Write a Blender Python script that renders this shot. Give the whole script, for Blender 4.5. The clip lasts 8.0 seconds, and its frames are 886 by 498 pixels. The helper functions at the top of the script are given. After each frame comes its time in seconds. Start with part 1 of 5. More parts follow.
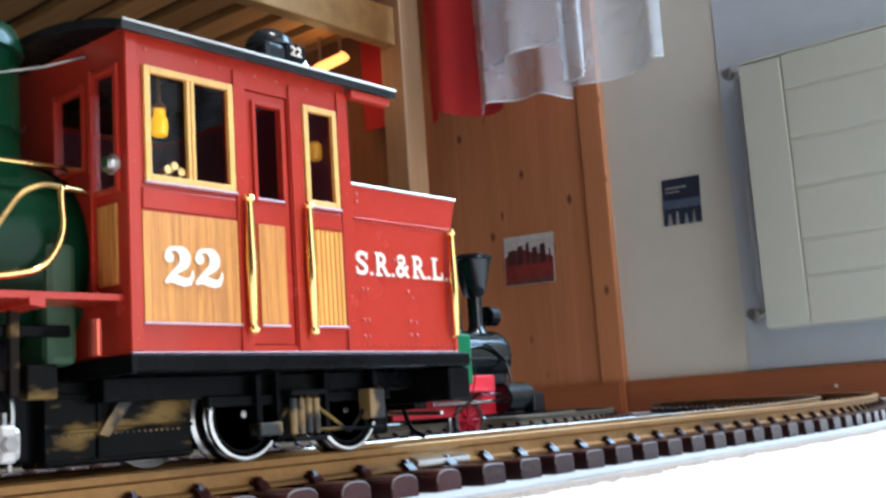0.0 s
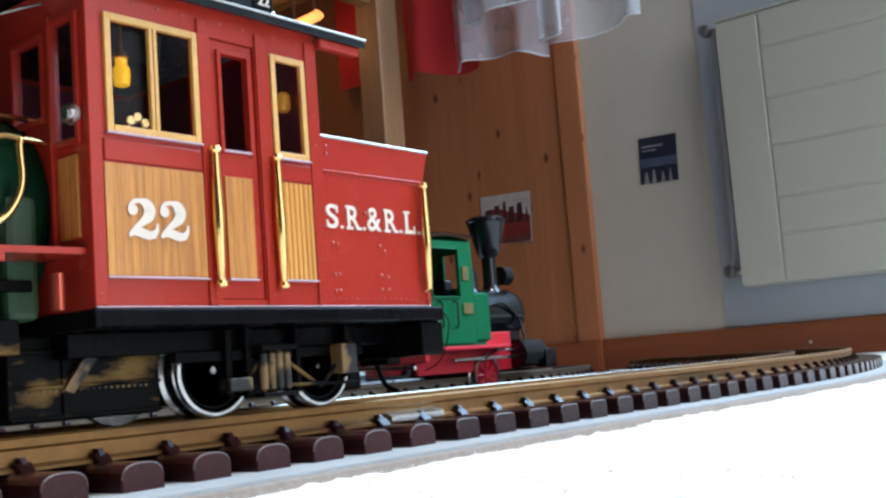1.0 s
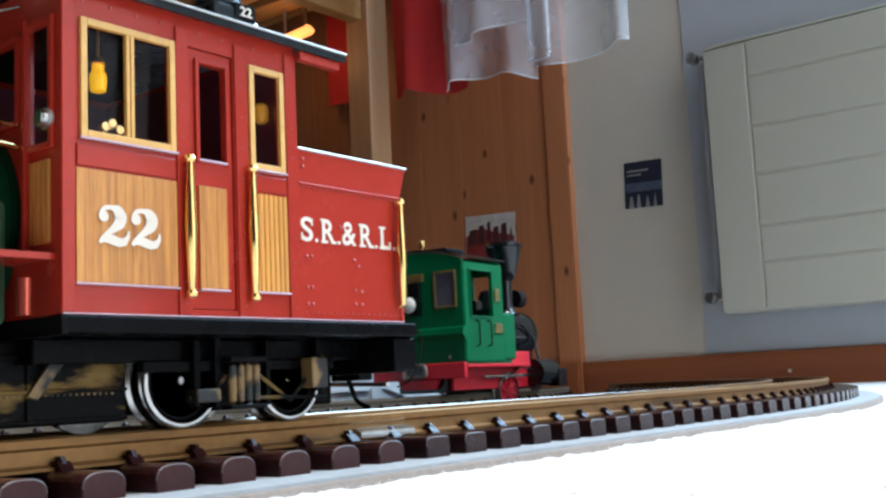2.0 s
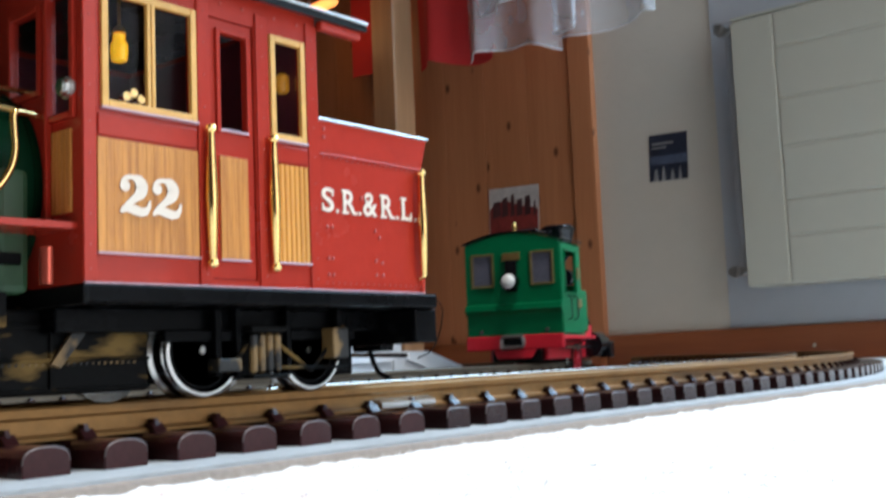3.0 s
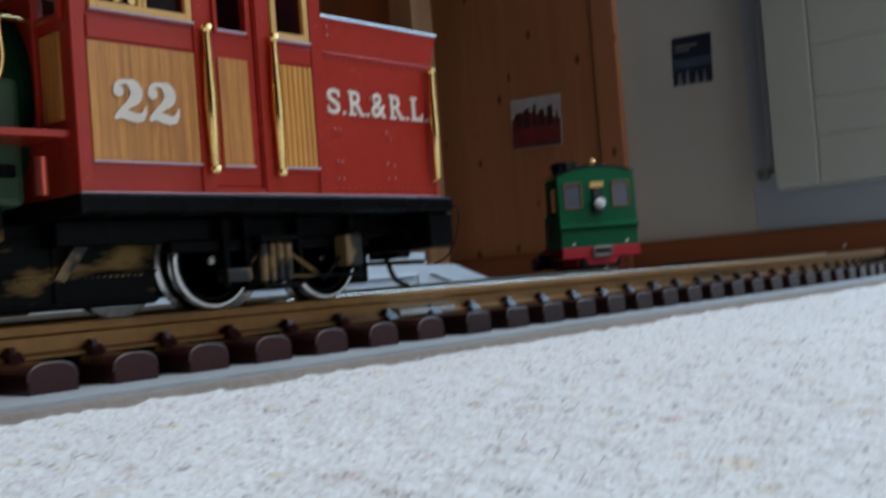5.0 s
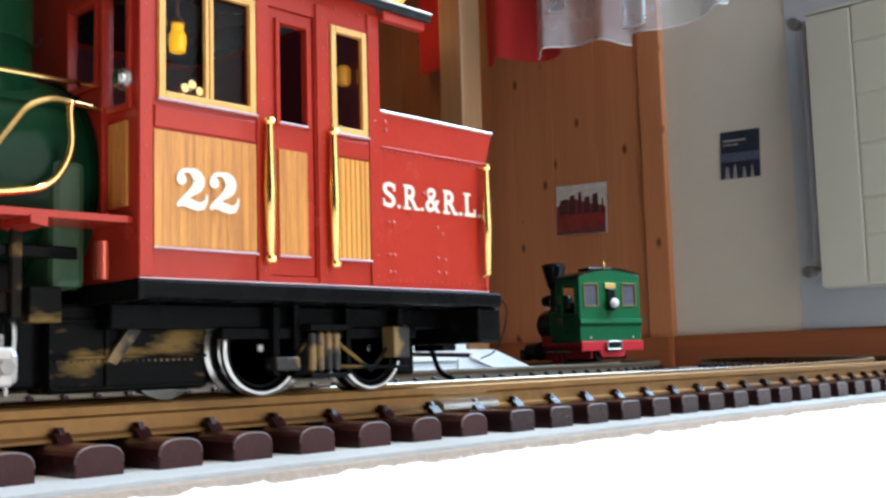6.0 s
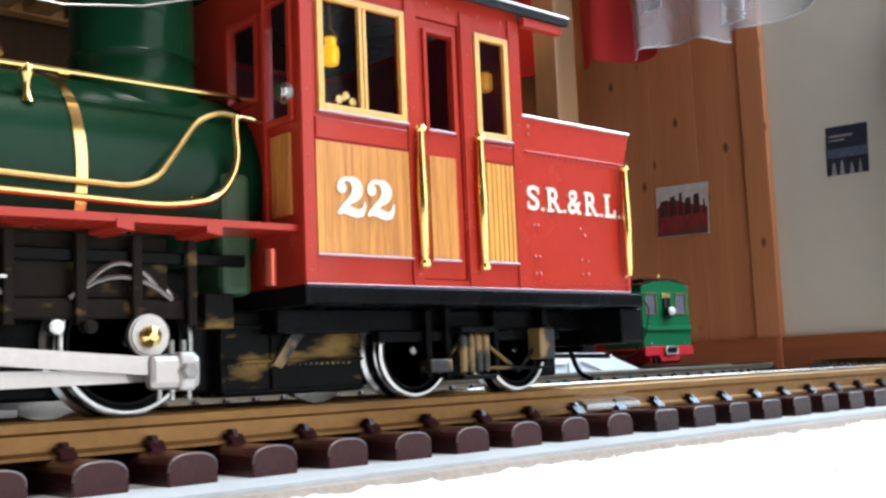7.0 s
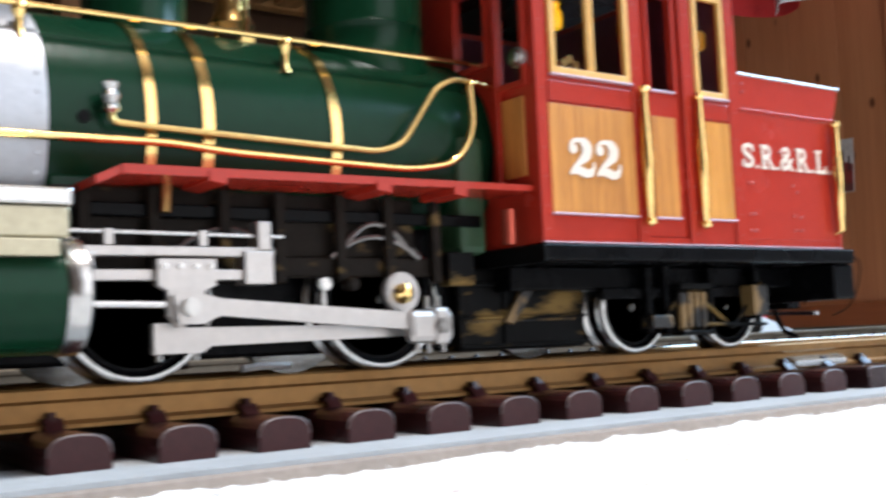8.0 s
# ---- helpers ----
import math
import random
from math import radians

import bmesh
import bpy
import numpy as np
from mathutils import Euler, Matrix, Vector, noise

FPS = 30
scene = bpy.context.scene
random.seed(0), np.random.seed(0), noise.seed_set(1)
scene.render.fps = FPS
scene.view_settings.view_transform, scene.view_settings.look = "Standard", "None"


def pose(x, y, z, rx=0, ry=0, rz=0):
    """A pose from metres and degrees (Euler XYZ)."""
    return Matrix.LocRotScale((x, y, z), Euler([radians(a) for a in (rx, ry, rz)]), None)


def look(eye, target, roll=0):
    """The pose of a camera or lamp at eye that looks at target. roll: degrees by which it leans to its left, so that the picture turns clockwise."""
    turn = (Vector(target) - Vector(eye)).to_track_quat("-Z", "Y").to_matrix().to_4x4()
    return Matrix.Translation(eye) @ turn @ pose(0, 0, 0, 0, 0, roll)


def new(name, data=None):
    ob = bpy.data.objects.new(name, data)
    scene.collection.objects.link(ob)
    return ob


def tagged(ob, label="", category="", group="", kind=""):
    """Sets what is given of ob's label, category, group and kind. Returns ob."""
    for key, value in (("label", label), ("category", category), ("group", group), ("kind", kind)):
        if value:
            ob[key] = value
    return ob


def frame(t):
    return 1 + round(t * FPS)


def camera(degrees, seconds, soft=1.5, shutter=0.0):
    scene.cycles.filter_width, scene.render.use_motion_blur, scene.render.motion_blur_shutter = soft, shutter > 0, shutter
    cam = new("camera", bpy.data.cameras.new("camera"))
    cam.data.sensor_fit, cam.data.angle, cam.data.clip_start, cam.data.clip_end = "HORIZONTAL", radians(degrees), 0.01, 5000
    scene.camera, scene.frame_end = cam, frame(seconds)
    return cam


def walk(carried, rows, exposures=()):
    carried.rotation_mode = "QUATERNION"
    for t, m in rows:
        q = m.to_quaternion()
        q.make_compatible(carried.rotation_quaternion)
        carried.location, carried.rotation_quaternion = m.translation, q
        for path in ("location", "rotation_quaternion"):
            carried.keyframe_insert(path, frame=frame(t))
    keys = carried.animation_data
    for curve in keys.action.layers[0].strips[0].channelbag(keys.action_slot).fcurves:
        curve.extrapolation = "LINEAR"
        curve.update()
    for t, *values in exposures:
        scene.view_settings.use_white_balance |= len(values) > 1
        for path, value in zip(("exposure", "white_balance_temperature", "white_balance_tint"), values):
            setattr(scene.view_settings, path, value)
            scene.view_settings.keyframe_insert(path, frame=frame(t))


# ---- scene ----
cam = camera(44.9, 8.0, soft=2.5, shutter=0.5)
PATH = [
    (0, (0.276, 0.021, 0.03), (-0.987, 1.544, 0.327), -3.9),
    (0.5, (0.274, 0.024, 0.028), (-0.961, 1.579, 0.264), -4.6),
    (1, (0.274, 0.026, 0.028), (-0.967, 1.579, 0.25), -4.4),
    (1.2, (0.275, 0.027, 0.028), (-0.944, 1.594, 0.26), -4.3),
    (2.5, (0.276, 0.029, 0.027), (-0.949, 1.588, 0.284), -2.3),
    (3, (0.276, 0.03, 0.027), (-0.979, 1.574, 0.233), -2.4),
    (3.5, (0.271, 0.032, 0.021), (-1.074, 1.511, 0.059), -2.7),
    (4, (0.271, 0.032, 0.02), (-1.19, 1.398, 0.038), -6.6),
    (4.5, (0.272, 0.034, 0.02), (-1.17, 1.42, 0.031), -10.3),
    (5, (0.271, 0.041, 0.023), (-1.034, 1.556, 0.077), -4.4),
    (5.2, (0.271, 0.04, 0.025), (-1.044, 1.542, 0.151), -1.9),
    (6.3, (0.268, 0.037, 0.028), (-1.12, 1.455, 0.276), -2.0),
    (6.5, (0.265, 0.033, 0.028), (-1.184, 1.386, 0.295), -1.2),
    (7, (0.262, 0.024, 0.027), (-1.206, 1.364, 0.25), -2.4),
    (7.5, (0.26, 0.015, 0.025), (-1.279, 1.277, 0.224), -2.6),
    (8, (0.25090, -0.00390, 0.02585), (0.17010, 0.05440, 0.03420), -2.5),
]
EXPOSURE = [(0, -0.40, 5850, 10), (0.5, -0.60, 5850, 10), (1.2, -0.88, 5800, 9), (2.5, -0.76, 5900, 9), (3.0, -0.88, 5950, 9), (3.5, -1.75, 5800, 8), (4.0, -2.12, 5850, 12), (4.5, -2.15, 5900, 13), (5.0, -2.12, 5750, 9), (5.2, -1.9, 5900, 9), (6.3, -0.38, 6250, 11), (7.0, -0.45, 6200, 11), (8.0, -0.68, 6150, 14)]
walk(cam, [(t, look(e, g, r)) for t, e, g, r in PATH], EXPOSURE)

# ---- world, window light, added overhead light, exposure ----
world = bpy.data.worlds.new("sky_world")
scene.world = world
world.use_nodes = True
wn = world.node_tree.nodes
wl = world.node_tree.links
sky = wn.new("ShaderNodeTexSky")
sky.sky_type = 'NISHITA'
sky.sun_disc = False
sky.sun_elevation = radians(38)
sky.sun_rotation = radians(120)
wl.new(sky.outputs[0], wn["Background"].inputs[0])
wn["Background"].inputs[1].default_value = 0.12


def window_lamp(name, eye, target, w, h, watts, col):
    """Daylight that enters through an opening; also makes the added overhead light."""
    d = bpy.data.lights.new(name, 'AREA')
    d.shape, d.size, d.size_y, d.energy, d.color = 'RECTANGLE', w, h, watts, col
    o = new(name, d)
    o.matrix_world = look(eye, target)
    return o


window_lamp("north_window_daylight", (0.70, 1.95, 1.45), (0.45, 0.0, 0.35), 1.5, 0.95, 112.0, (0.55, 0.80, 1.0))
window_lamp("east_window_daylight", (1.57, 0.72, 1.03), (0.0, 0.55, 0.90), 1.2, 1.85, 26.0, (1.0, 0.97, 0.92))
# overhead lamp added to brighten the carpet, not a known window
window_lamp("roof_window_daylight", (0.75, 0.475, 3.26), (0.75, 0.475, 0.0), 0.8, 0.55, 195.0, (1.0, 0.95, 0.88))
bed_bulb = bpy.data.lights.new("bed_lamp_bulb", 'POINT')
bed_bulb.energy, bed_bulb.color, bed_bulb.shadow_soft_size = 0.35, (1.0, 0.55, 0.2), 0.03
new("bed_lamp_bulb", bed_bulb).location = (-1.515, 1.745, 0.850)

# ---- materials ----


def mat(name, col, rough=0.5, metal=0.0, var=0.12, scale=60.0, bump=0.0, bscale=400.0, col2=None, patch=None, coat=0.0, emit=0.0, streak=None):
    """A surface with two scales of colour change and a fine relief; patch=(colour, threshold, scale) adds worn spots."""
    m = bpy.data.materials.new(name)
    m.use_nodes = True
    n, l = m.node_tree.nodes, m.node_tree.links
    p = n["Principled BSDF"]
    tc = n.new("ShaderNodeTexCoord")
    n1 = n.new("ShaderNodeTexNoise")
    n1.inputs["Scale"].default_value, n1.inputs["Detail"].default_value = scale, 6
    n2 = n.new("ShaderNodeTexNoise")
    n2.inputs["Scale"].default_value, n2.inputs["Detail"].default_value = scale * 7, 3
    l.new(tc.outputs["Object"], n1.inputs["Vector"])
    l.new(tc.outputs["Object"], n2.inputs["Vector"])
    add = n.new("ShaderNodeMath")
    add.operation = 'ADD'
    l.new(n1.outputs[0], add.inputs[0])
    l.new(n2.outputs[0], add.inputs[1])
    rng = n.new("ShaderNodeMapRange")
    rng.inputs[1].default_value, rng.inputs[2].default_value = 0.6, 1.4
    l.new(add.outputs[0], rng.inputs[0])
    mix = n.new("ShaderNodeMix")
    mix.data_type = 'RGBA'
    a = col2 if col2 else tuple(c * (1 - var) for c in col)
    b = col if col2 else tuple(min(1, c * (1 + var)) for c in col)
    mix.inputs[6].default_value, mix.inputs[7].default_value = (*a, 1), (*b, 1)
    l.new(rng.outputs[0], mix.inputs[0])
    out = mix.outputs[2]
    if patch:
        n3 = n.new("ShaderNodeTexNoise")
        n3.inputs["Scale"].default_value, n3.inputs["Detail"].default_value = patch[2], 5
        if streak:
            ms = n.new("ShaderNodeMapping")
            ms.inputs["Scale"].default_value = streak
            l.new(tc.outputs["Object"], ms.inputs["Vector"])
            l.new(ms.outputs[0], n3.inputs["Vector"])
        else:
            l.new(tc.outputs["Object"], n3.inputs["Vector"])
        r3 = n.new("ShaderNodeMapRange")
        r3.inputs[1].default_value, r3.inputs[2].default_value = patch[1] - 0.03, patch[1] + 0.09
        l.new(n3.outputs[0], r3.inputs[0])
        mx = n.new("ShaderNodeMix")
        mx.data_type = 'RGBA'
        mx.inputs[7].default_value = (*patch[0], 1)
        l.new(out, mx.inputs[6])
        l.new(r3.outputs[0], mx.inputs[0])
        out = mx.outputs[2]
    l.new(out, p.inputs["Base Color"])
    rr = n.new("ShaderNodeMapRange")
    rr.inputs[3].default_value, rr.inputs[4].default_value = max(0.02, rough * 0.8), min(1, rough * 1.2)
    l.new(n1.outputs[0], rr.inputs[0])
    l.new(rr.outputs[0], p.inputs["Roughness"])
    p.inputs["Metallic"].default_value = metal
    if name.startswith("black"):
        p.inputs["Specular IOR Level"].default_value = 0.06
    p.inputs["Coat Weight"].default_value = coat
    if bump:
        nb = n.new("ShaderNodeTexNoise")
        nb.inputs["Scale"].default_value, nb.inputs["Detail"].default_value = bscale, 4
        l.new(tc.outputs["Object"], nb.inputs["Vector"])
        bp = n.new("ShaderNodeBump")
        bp.inputs["Strength"].default_value, bp.inputs["Distance"].default_value = bump, 0.5 / bscale
        l.new(nb.outputs[0], bp.inputs["Height"])
        l.new(bp.outputs[0], p.inputs["Normal"])
    if emit:
        p.inputs["Emission Color"].default_value, p.inputs["Emission Strength"].default_value = (*col, 1), emit
    return m


def wood(name, light, dark, along='Z', size=14.0, rough=0.45, knots=0.0, stretch=0.06, rand=0.25):
    """Wood with grain along one axis, knots, and a shade of its own for each piece."""
    m = bpy.data.materials.new(name)
    m.use_nodes = True
    n, l = m.node_tree.nodes, m.node_tree.links
    p = n["Principled BSDF"]
    tc = n.new("ShaderNodeTexCoord")
    oi = n.new("ShaderNodeObjectInfo")
    off = n.new("ShaderNodeVectorMath")
    off.operation = 'MULTIPLY_ADD'
    off.inputs[1].default_value = (3.1, 5.7, 7.3)
    l.new(oi.outputs["Random"], off.inputs[0])
    l.new(tc.outputs["Object"], off.inputs[2])
    mp = n.new("ShaderNodeMapping")
    sc = [1.0, 1.0, 1.0]
    sc['XYZ'.index(along)] = stretch
    mp.inputs["Scale"].default_value = sc
    l.new(off.outputs[0], mp.inputs["Vector"])
    n1 = n.new("ShaderNodeTexNoise")
    n1.inputs["Scale"].default_value, n1.inputs["Detail"].default_value, n1.inputs["Distortion"].default_value = size, 7, 0.6
    n2 = n.new("ShaderNodeTexNoise")
    n2.inputs["Scale"].default_value, n2.inputs["Detail"].default_value = size * 9, 3
    l.new(mp.outputs[0], n1.inputs["Vector"])
    l.new(mp.outputs[0], n2.inputs["Vector"])
    s = n.new("ShaderNodeMath")
    s.operation = 'MULTIPLY_ADD'
    s.inputs[1].default_value = 0.45
    l.new(n2.outputs[0], s.inputs[0])
    l.new(n1.outputs[0], s.inputs[2])
    r = n.new("ShaderNodeMapRange")
    r.inputs[1].default_value, r.inputs[2].default_value = 0.5, 1.0
    l.new(s.outputs[0], r.inputs[0])
    mix = n.new("ShaderNodeMix")
    mix.data_type = 'RGBA'
    mix.inputs[6].default_value, mix.inputs[7].default_value = (*light, 1), (*dark, 1)
    l.new(r.outputs[0], mix.inputs[0])
    hsv = n.new("ShaderNodeHueSaturation")
    vr = n.new("ShaderNodeMapRange")
    vr.inputs[3].default_value, vr.inputs[4].default_value = 1 - rand, 1 + rand
    l.new(oi.outputs["Random"], vr.inputs[0])
    l.new(vr.outputs[0], hsv.inputs["Value"])
    l.new(mix.outputs[2], hsv.inputs["Color"])
    out = hsv.outputs[0]
    if knots:
        mk = n.new("ShaderNodeMapping")
        ks = [1.0, 1.0, 1.0]
        ks['XYZ'.index(along)] = 0.55
        mk.inputs["Scale"].default_value = ks
        l.new(off.outputs[0], mk.inputs["Vector"])
        v = n.new("ShaderNodeTexVoronoi")
        v.inputs["Scale"].default_value = knots
        l.new(mk.outputs[0], v.inputs["Vector"])
        kr = n.new("ShaderNodeMapRange")
        kr.inputs[1].default_value, kr.inputs[2].default_value, kr.inputs[3].default_value, kr.inputs[4].default_value = 0.05, 0.12, 1.0, 0.0
        l.new(v.outputs["Distance"], kr.inputs[0])
        km = n.new("ShaderNodeMix")
        km.data_type = 'RGBA'
        km.inputs[7].default_value = (dark[0] * 0.32, dark[1] * 0.25, dark[2] * 0.25, 1)
        l.new(out, km.inputs[6])
        l.new(kr.outputs[0], km.inputs[0])
        out = km.outputs[2]
    l.new(out, p.inputs["Base Color"])
    p.inputs["Roughness"].default_value = rough
    bp = n.new("ShaderNodeBump")
    bp.inputs["Strength"].default_value, bp.inputs["Distance"].default_value = 0.15, 0.02 / size
    l.new(s.outputs[0], bp.inputs["Height"])
    l.new(bp.outputs[0], p.inputs["Normal"])
    return m


M_RED = mat("red_enamel", (0.37, 0.026, 0.013), 0.26, 0, 0.08, 40, 0.05, 500, coat=0.12)
M_REDPIPE = mat("glossy_red_pipe", (0.55, 0.10, 0.06), 0.20, 0.7, 0.08, 60)
M_REDDK = mat("red_satin_plastic", (0.35, 0.028, 0.015), 0.40, 0, 0.10, 50, 0.06, 500)
M_GREEN = mat("dark_green_enamel", (0.0036, 0.027, 0.0115), 0.24, 0, 0.12, 40, 0.04, 400)
M_GREENPALE = mat("faded_green_metal", (0.035, 0.09, 0.04), 0.5, 0, 0.15, 60)
M_BLACK = mat("black_plastic", (0.0030, 0.0030, 0.0034), 0.27, 0, 0.25, 60, 0.08, 700)
M_BLACKROOF = mat("black_roof_lacquer", (0.016, 0.018, 0.02), 0.28, 0, 0.2, 50, 0.05, 500, coat=0.3)
M_WORN = mat("black_metal_worn_to_brass", (0.005, 0.005, 0.005), 0.42, 0.1, 0.3, 90, 0.15, 700, patch=((0.20, 0.125, 0.04), 0.60, 95), streak=(1.0, 0.45, 1.5))
M_FRAME = mat("black_frame_metal", (0.014, 0.0105, 0.008), 0.42, 0.08, 0.3, 80, 0.12, 600, patch=((0.20, 0.13, 0.05), 0.62, 110), streak=(1.0, 0.6, 1.2))
M_SPRING = mat("grey_steel_spring", (0.24, 0.225, 0.21), 0.34, 0.8, 0.2, 90, 0.1, 600)
M_WORN2 = mat("axle_box_metal_worn_to_brass", (0.012, 0.011, 0.010), 0.42, 0.2, 0.3, 90, 0.15, 700, patch=((0.23, 0.14, 0.05), 0.48, 130))
M_BRASS = mat("polished_brass", (0.90, 0.62, 0.23), 0.17, 1.0, 0.08, 90, 0.04, 700)
M_BRASSDULL = mat("dull_brass", (0.62, 0.42, 0.15), 0.36, 1.0, 0.2, 120, 0.08, 700)
M_RAIL = mat("tarnished_brass_rail", (0.25, 0.126, 0.037), 0.48, 0.65, 0.18, 45, 0.1, 500, patch=((0.14, 0.075, 0.028), 0.60, 60), streak=(1.0, 0.25, 1.5))
# darker copy of the rail brass, with the inner track's shade in it
M_RAILDARK = mat("shaded_brass_rail", (0.12, 0.09, 0.06), 0.5, 0.5, 0.25, 45, 0.1, 500)
M_RAILTOP = mat("bright_rail_metal", (0.62, 0.62, 0.60), 0.25, 1.0, 0.1, 80)
M_SLEEPERWORN = mat("scuffed_sleeper_edge", (0.10, 0.072, 0.068), 0.5, 0, 0.3, 300)
M_SLEEPERDARK = mat("near_black_sleeper_plastic", (0.024, 0.0090, 0.0092), 0.22, 0, 0.2, 90, 0.12, 900)
M_SLEEPER = mat("brown_sleeper_plastic", (0.042, 0.0120, 0.0120), 0.24, 0, 0.2, 90, 0.12, 900)
M_STEEL = mat("nickel_plated_steel", (0.52, 0.51, 0.49), 0.24, 1.0, 0.15, 80, 0.05, 500)
M_ROD = mat("whitish_plated_rod", (0.43, 0.40, 0.375), 0.32, 0.85, 0.1, 70, 0.08, 500, patch=((0.55, 0.36, 0.2), 0.68, 60))
M_CHEST = mat("tan_plated_metal", (0.40, 0.36, 0.25), 0.34, 0.8, 0.15, 90, 0.08, 600)
M_SILVER = mat("silver_painted_smokebox", (0.40, 0.41, 0.43), 0.40, 0.7, 0.1, 70, 0.08, 600)
# sills and ledges catch the light; this pale colour carries that glint
M_LEDGE = mat("pale_ledge_glint", (0.46, 0.30, 0.32), 0.32, 0.35, 0.15, 300)
# lighter than the panel red: the rivets' highlight is in the colour
M_RIVET = mat("rivet_head_highlight", (0.50, 0.10, 0.08), 0.22, 0.2, 0.2, 300)
M_WHITE = mat("ivory_lettering", (0.72, 0.62, 0.51), 0.5, 0, 0.04, 300)
M_TRIM = mat("varnished_yellow_wood", (0.66, 0.36, 0.085), 0.4, 0, 0.15, 300, 0.05, 900)
M_PLANK = wood("orange_cab_planking", (0.66, 0.29, 0.060), (0.34, 0.12, 0.026), 'Z', 620, 0.30, 0, 0.05, 0.05)
M_BEAD = wood("varnished_beaded_planking", (0.72, 0.35, 0.075), (0.52, 0.22, 0.042), 'Z', 520, 0.16, 0, 0.06, 0.06)
M_GLASS = bpy.data.materials.new("window_glass")
M_GLASS.use_nodes = True
gp = M_GLASS.node_tree.nodes["Principled BSDF"]
gp.inputs["Transmission Weight"].default_value, gp.inputs["Roughness"].default_value, gp.inputs["IOR"].default_value = 1.0, 0.02, 1.13
gp.inputs["Base Color"].default_value = (0.86, 0.86, 0.92, 1)
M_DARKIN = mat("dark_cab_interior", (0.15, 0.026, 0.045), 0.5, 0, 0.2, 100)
M_LAMP = mat("yellow_lantern_glass", (1.0, 0.50, 0.0), 0.3, 0, 0.05, 300, emit=1.2)
M_LAMP2 = mat("dim_amber_lantern_glass", (0.75, 0.32, 0.02), 0.3, 0, 0.05, 300, emit=0.3)
M_LENS = mat("white_lens", (0.85, 0.84, 0.8), 0.2, 0, 0.03, 200)
M_GREEN2 = mat("bright_green_toy_paint", (0.002, 0.130, 0.043), 0.40, 0, 0.08, 30, 0.04, 300)
for m_ in (M_SLEEPER, M_SLEEPERDARK, M_GREEN, M_GREEN2, M_RED, M_REDDK):
    m_.node_tree.nodes["Principled BSDF"].inputs["Specular IOR Level"].default_value = 0.25
M_GREEN.node_tree.nodes["Principled BSDF"].inputs["Specular IOR Level"].default_value = 0.14
M_RED2 = mat("bright_red_toy_paint", (0.62, 0.012, 0.028), 0.42, 0, 0.08, 30)
M_BLACK2 = mat("black_gloss_toy_plastic", (0.004, 0.0045, 0.006), 0.20, 0, 0.2, 40, coat=0.1)
M_BLACK2.node_tree.nodes["Principled BSDF"].inputs["Specular IOR Level"].default_value = 0.45
M_PLATE2 = mat("aged_brass_plate", (0.20, 0.15, 0.05), 0.45, 0.4, 0.3, 200)
M_PLASTER = mat("off_white_plaster", (0.63, 0.57, 0.475), 0.85, 0, 0.03, 3, 0.08, 60)
# for walls and ceiling out of view: dark brown to hold back bounced light
M_DARKWOOD = wood("dark_low_bounce_wood", (0.11, 0.055, 0.025), (0.07, 0.033, 0.014), 'Z', 14, 0.6, 0, 0.06, 0.15)
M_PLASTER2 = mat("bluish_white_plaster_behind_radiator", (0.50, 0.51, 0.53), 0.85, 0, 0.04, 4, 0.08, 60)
M_RADIATOR = mat("cream_radiator_enamel", (0.50, 0.48, 0.395), 0.45, 0, 0.02, 5, 0.05, 60)
M_CHROME = mat("dull_chrome_valve", (0.5, 0.48, 0.45), 0.35, 1.0, 0.1, 60)
M_BASE = wood("orange_brown_baseboard", (0.31, 0.09, 0.026), (0.21, 0.055, 0.016), 'X', 24, 0.4, 0, 0.06, 0.1)
M_PINE = wood("honey_pine_panelling", (0.54, 0.218, 0.095), (0.42, 0.155, 0.060), 'Z', 20, 0.42, 15.0, 0.05, 0.10)
M_POST = wood("pale_pine_post", (0.58, 0.31, 0.15), (0.43, 0.21, 0.09), 'Z', 26, 0.45, 5.5, 0.05, 0.08)
M_BEAM = wood("pine_bed_beam", (0.56, 0.31, 0.11), (0.38, 0.19, 0.06), 'X', 22, 0.5, 4.0, 0.05, 0.2)
M_REDCLOTH = mat("red_cotton_curtain", (0.72, 0.040, 0.040), 0.85, 0, 0.08, 30, 0.2, 900)
M_SHEER = bpy.data.materials.new("white_sheer_voile")
M_SHEER.use_nodes = True
sn, sl = M_SHEER.node_tree.nodes, M_SHEER.node_tree.links
spr = sn["Principled BSDF"]
spr.inputs["Base Color"].default_value, spr.inputs["Roughness"].default_value = (0.90, 0.91, 0.96, 1), 0.8
stc = sn.new("ShaderNodeTexCoord")
sno = sn.new("ShaderNodeTexNoise")
sno.inputs["Scale"].default_value = 9.0
sl.new(stc.outputs["Object"], sno.inputs["Vector"])
smr = sn.new("ShaderNodeMapRange")
smr.inputs[3].default_value, smr.inputs[4].default_value = 0.14, 0.36
sl.new(sno.outputs[0], smr.inputs[0])
sl.new(smr.outputs[0], spr.inputs["Alpha"])
M_HEM = mat("white_voile_hem", (0.85, 0.85, 0.87), 0.8, 0, 0.03, 100)
M_PLATFORM = mat("pale_grey_platform_plastic", (0.72, 0.76, 0.80), 0.5, 0, 0.05, 40, 0.08, 300)
M_UNDER = mat("grey_painted_track_board", (0.40, 0.42, 0.43), 0.65, 0, 0.12, 18, 0.25, 250)
M_CARDEDGE = mat("brown_board_edge", (0.30, 0.25, 0.21), 0.8, 0, 0.2, 60, 0.3, 400)
# near-black; on the track boards it paints the shade below the locomotive
M_LAYOUT = mat("near_black_board", (0.020, 0.021, 0.025), 0.3, 0, 0.25, 9, 0.15, 200)
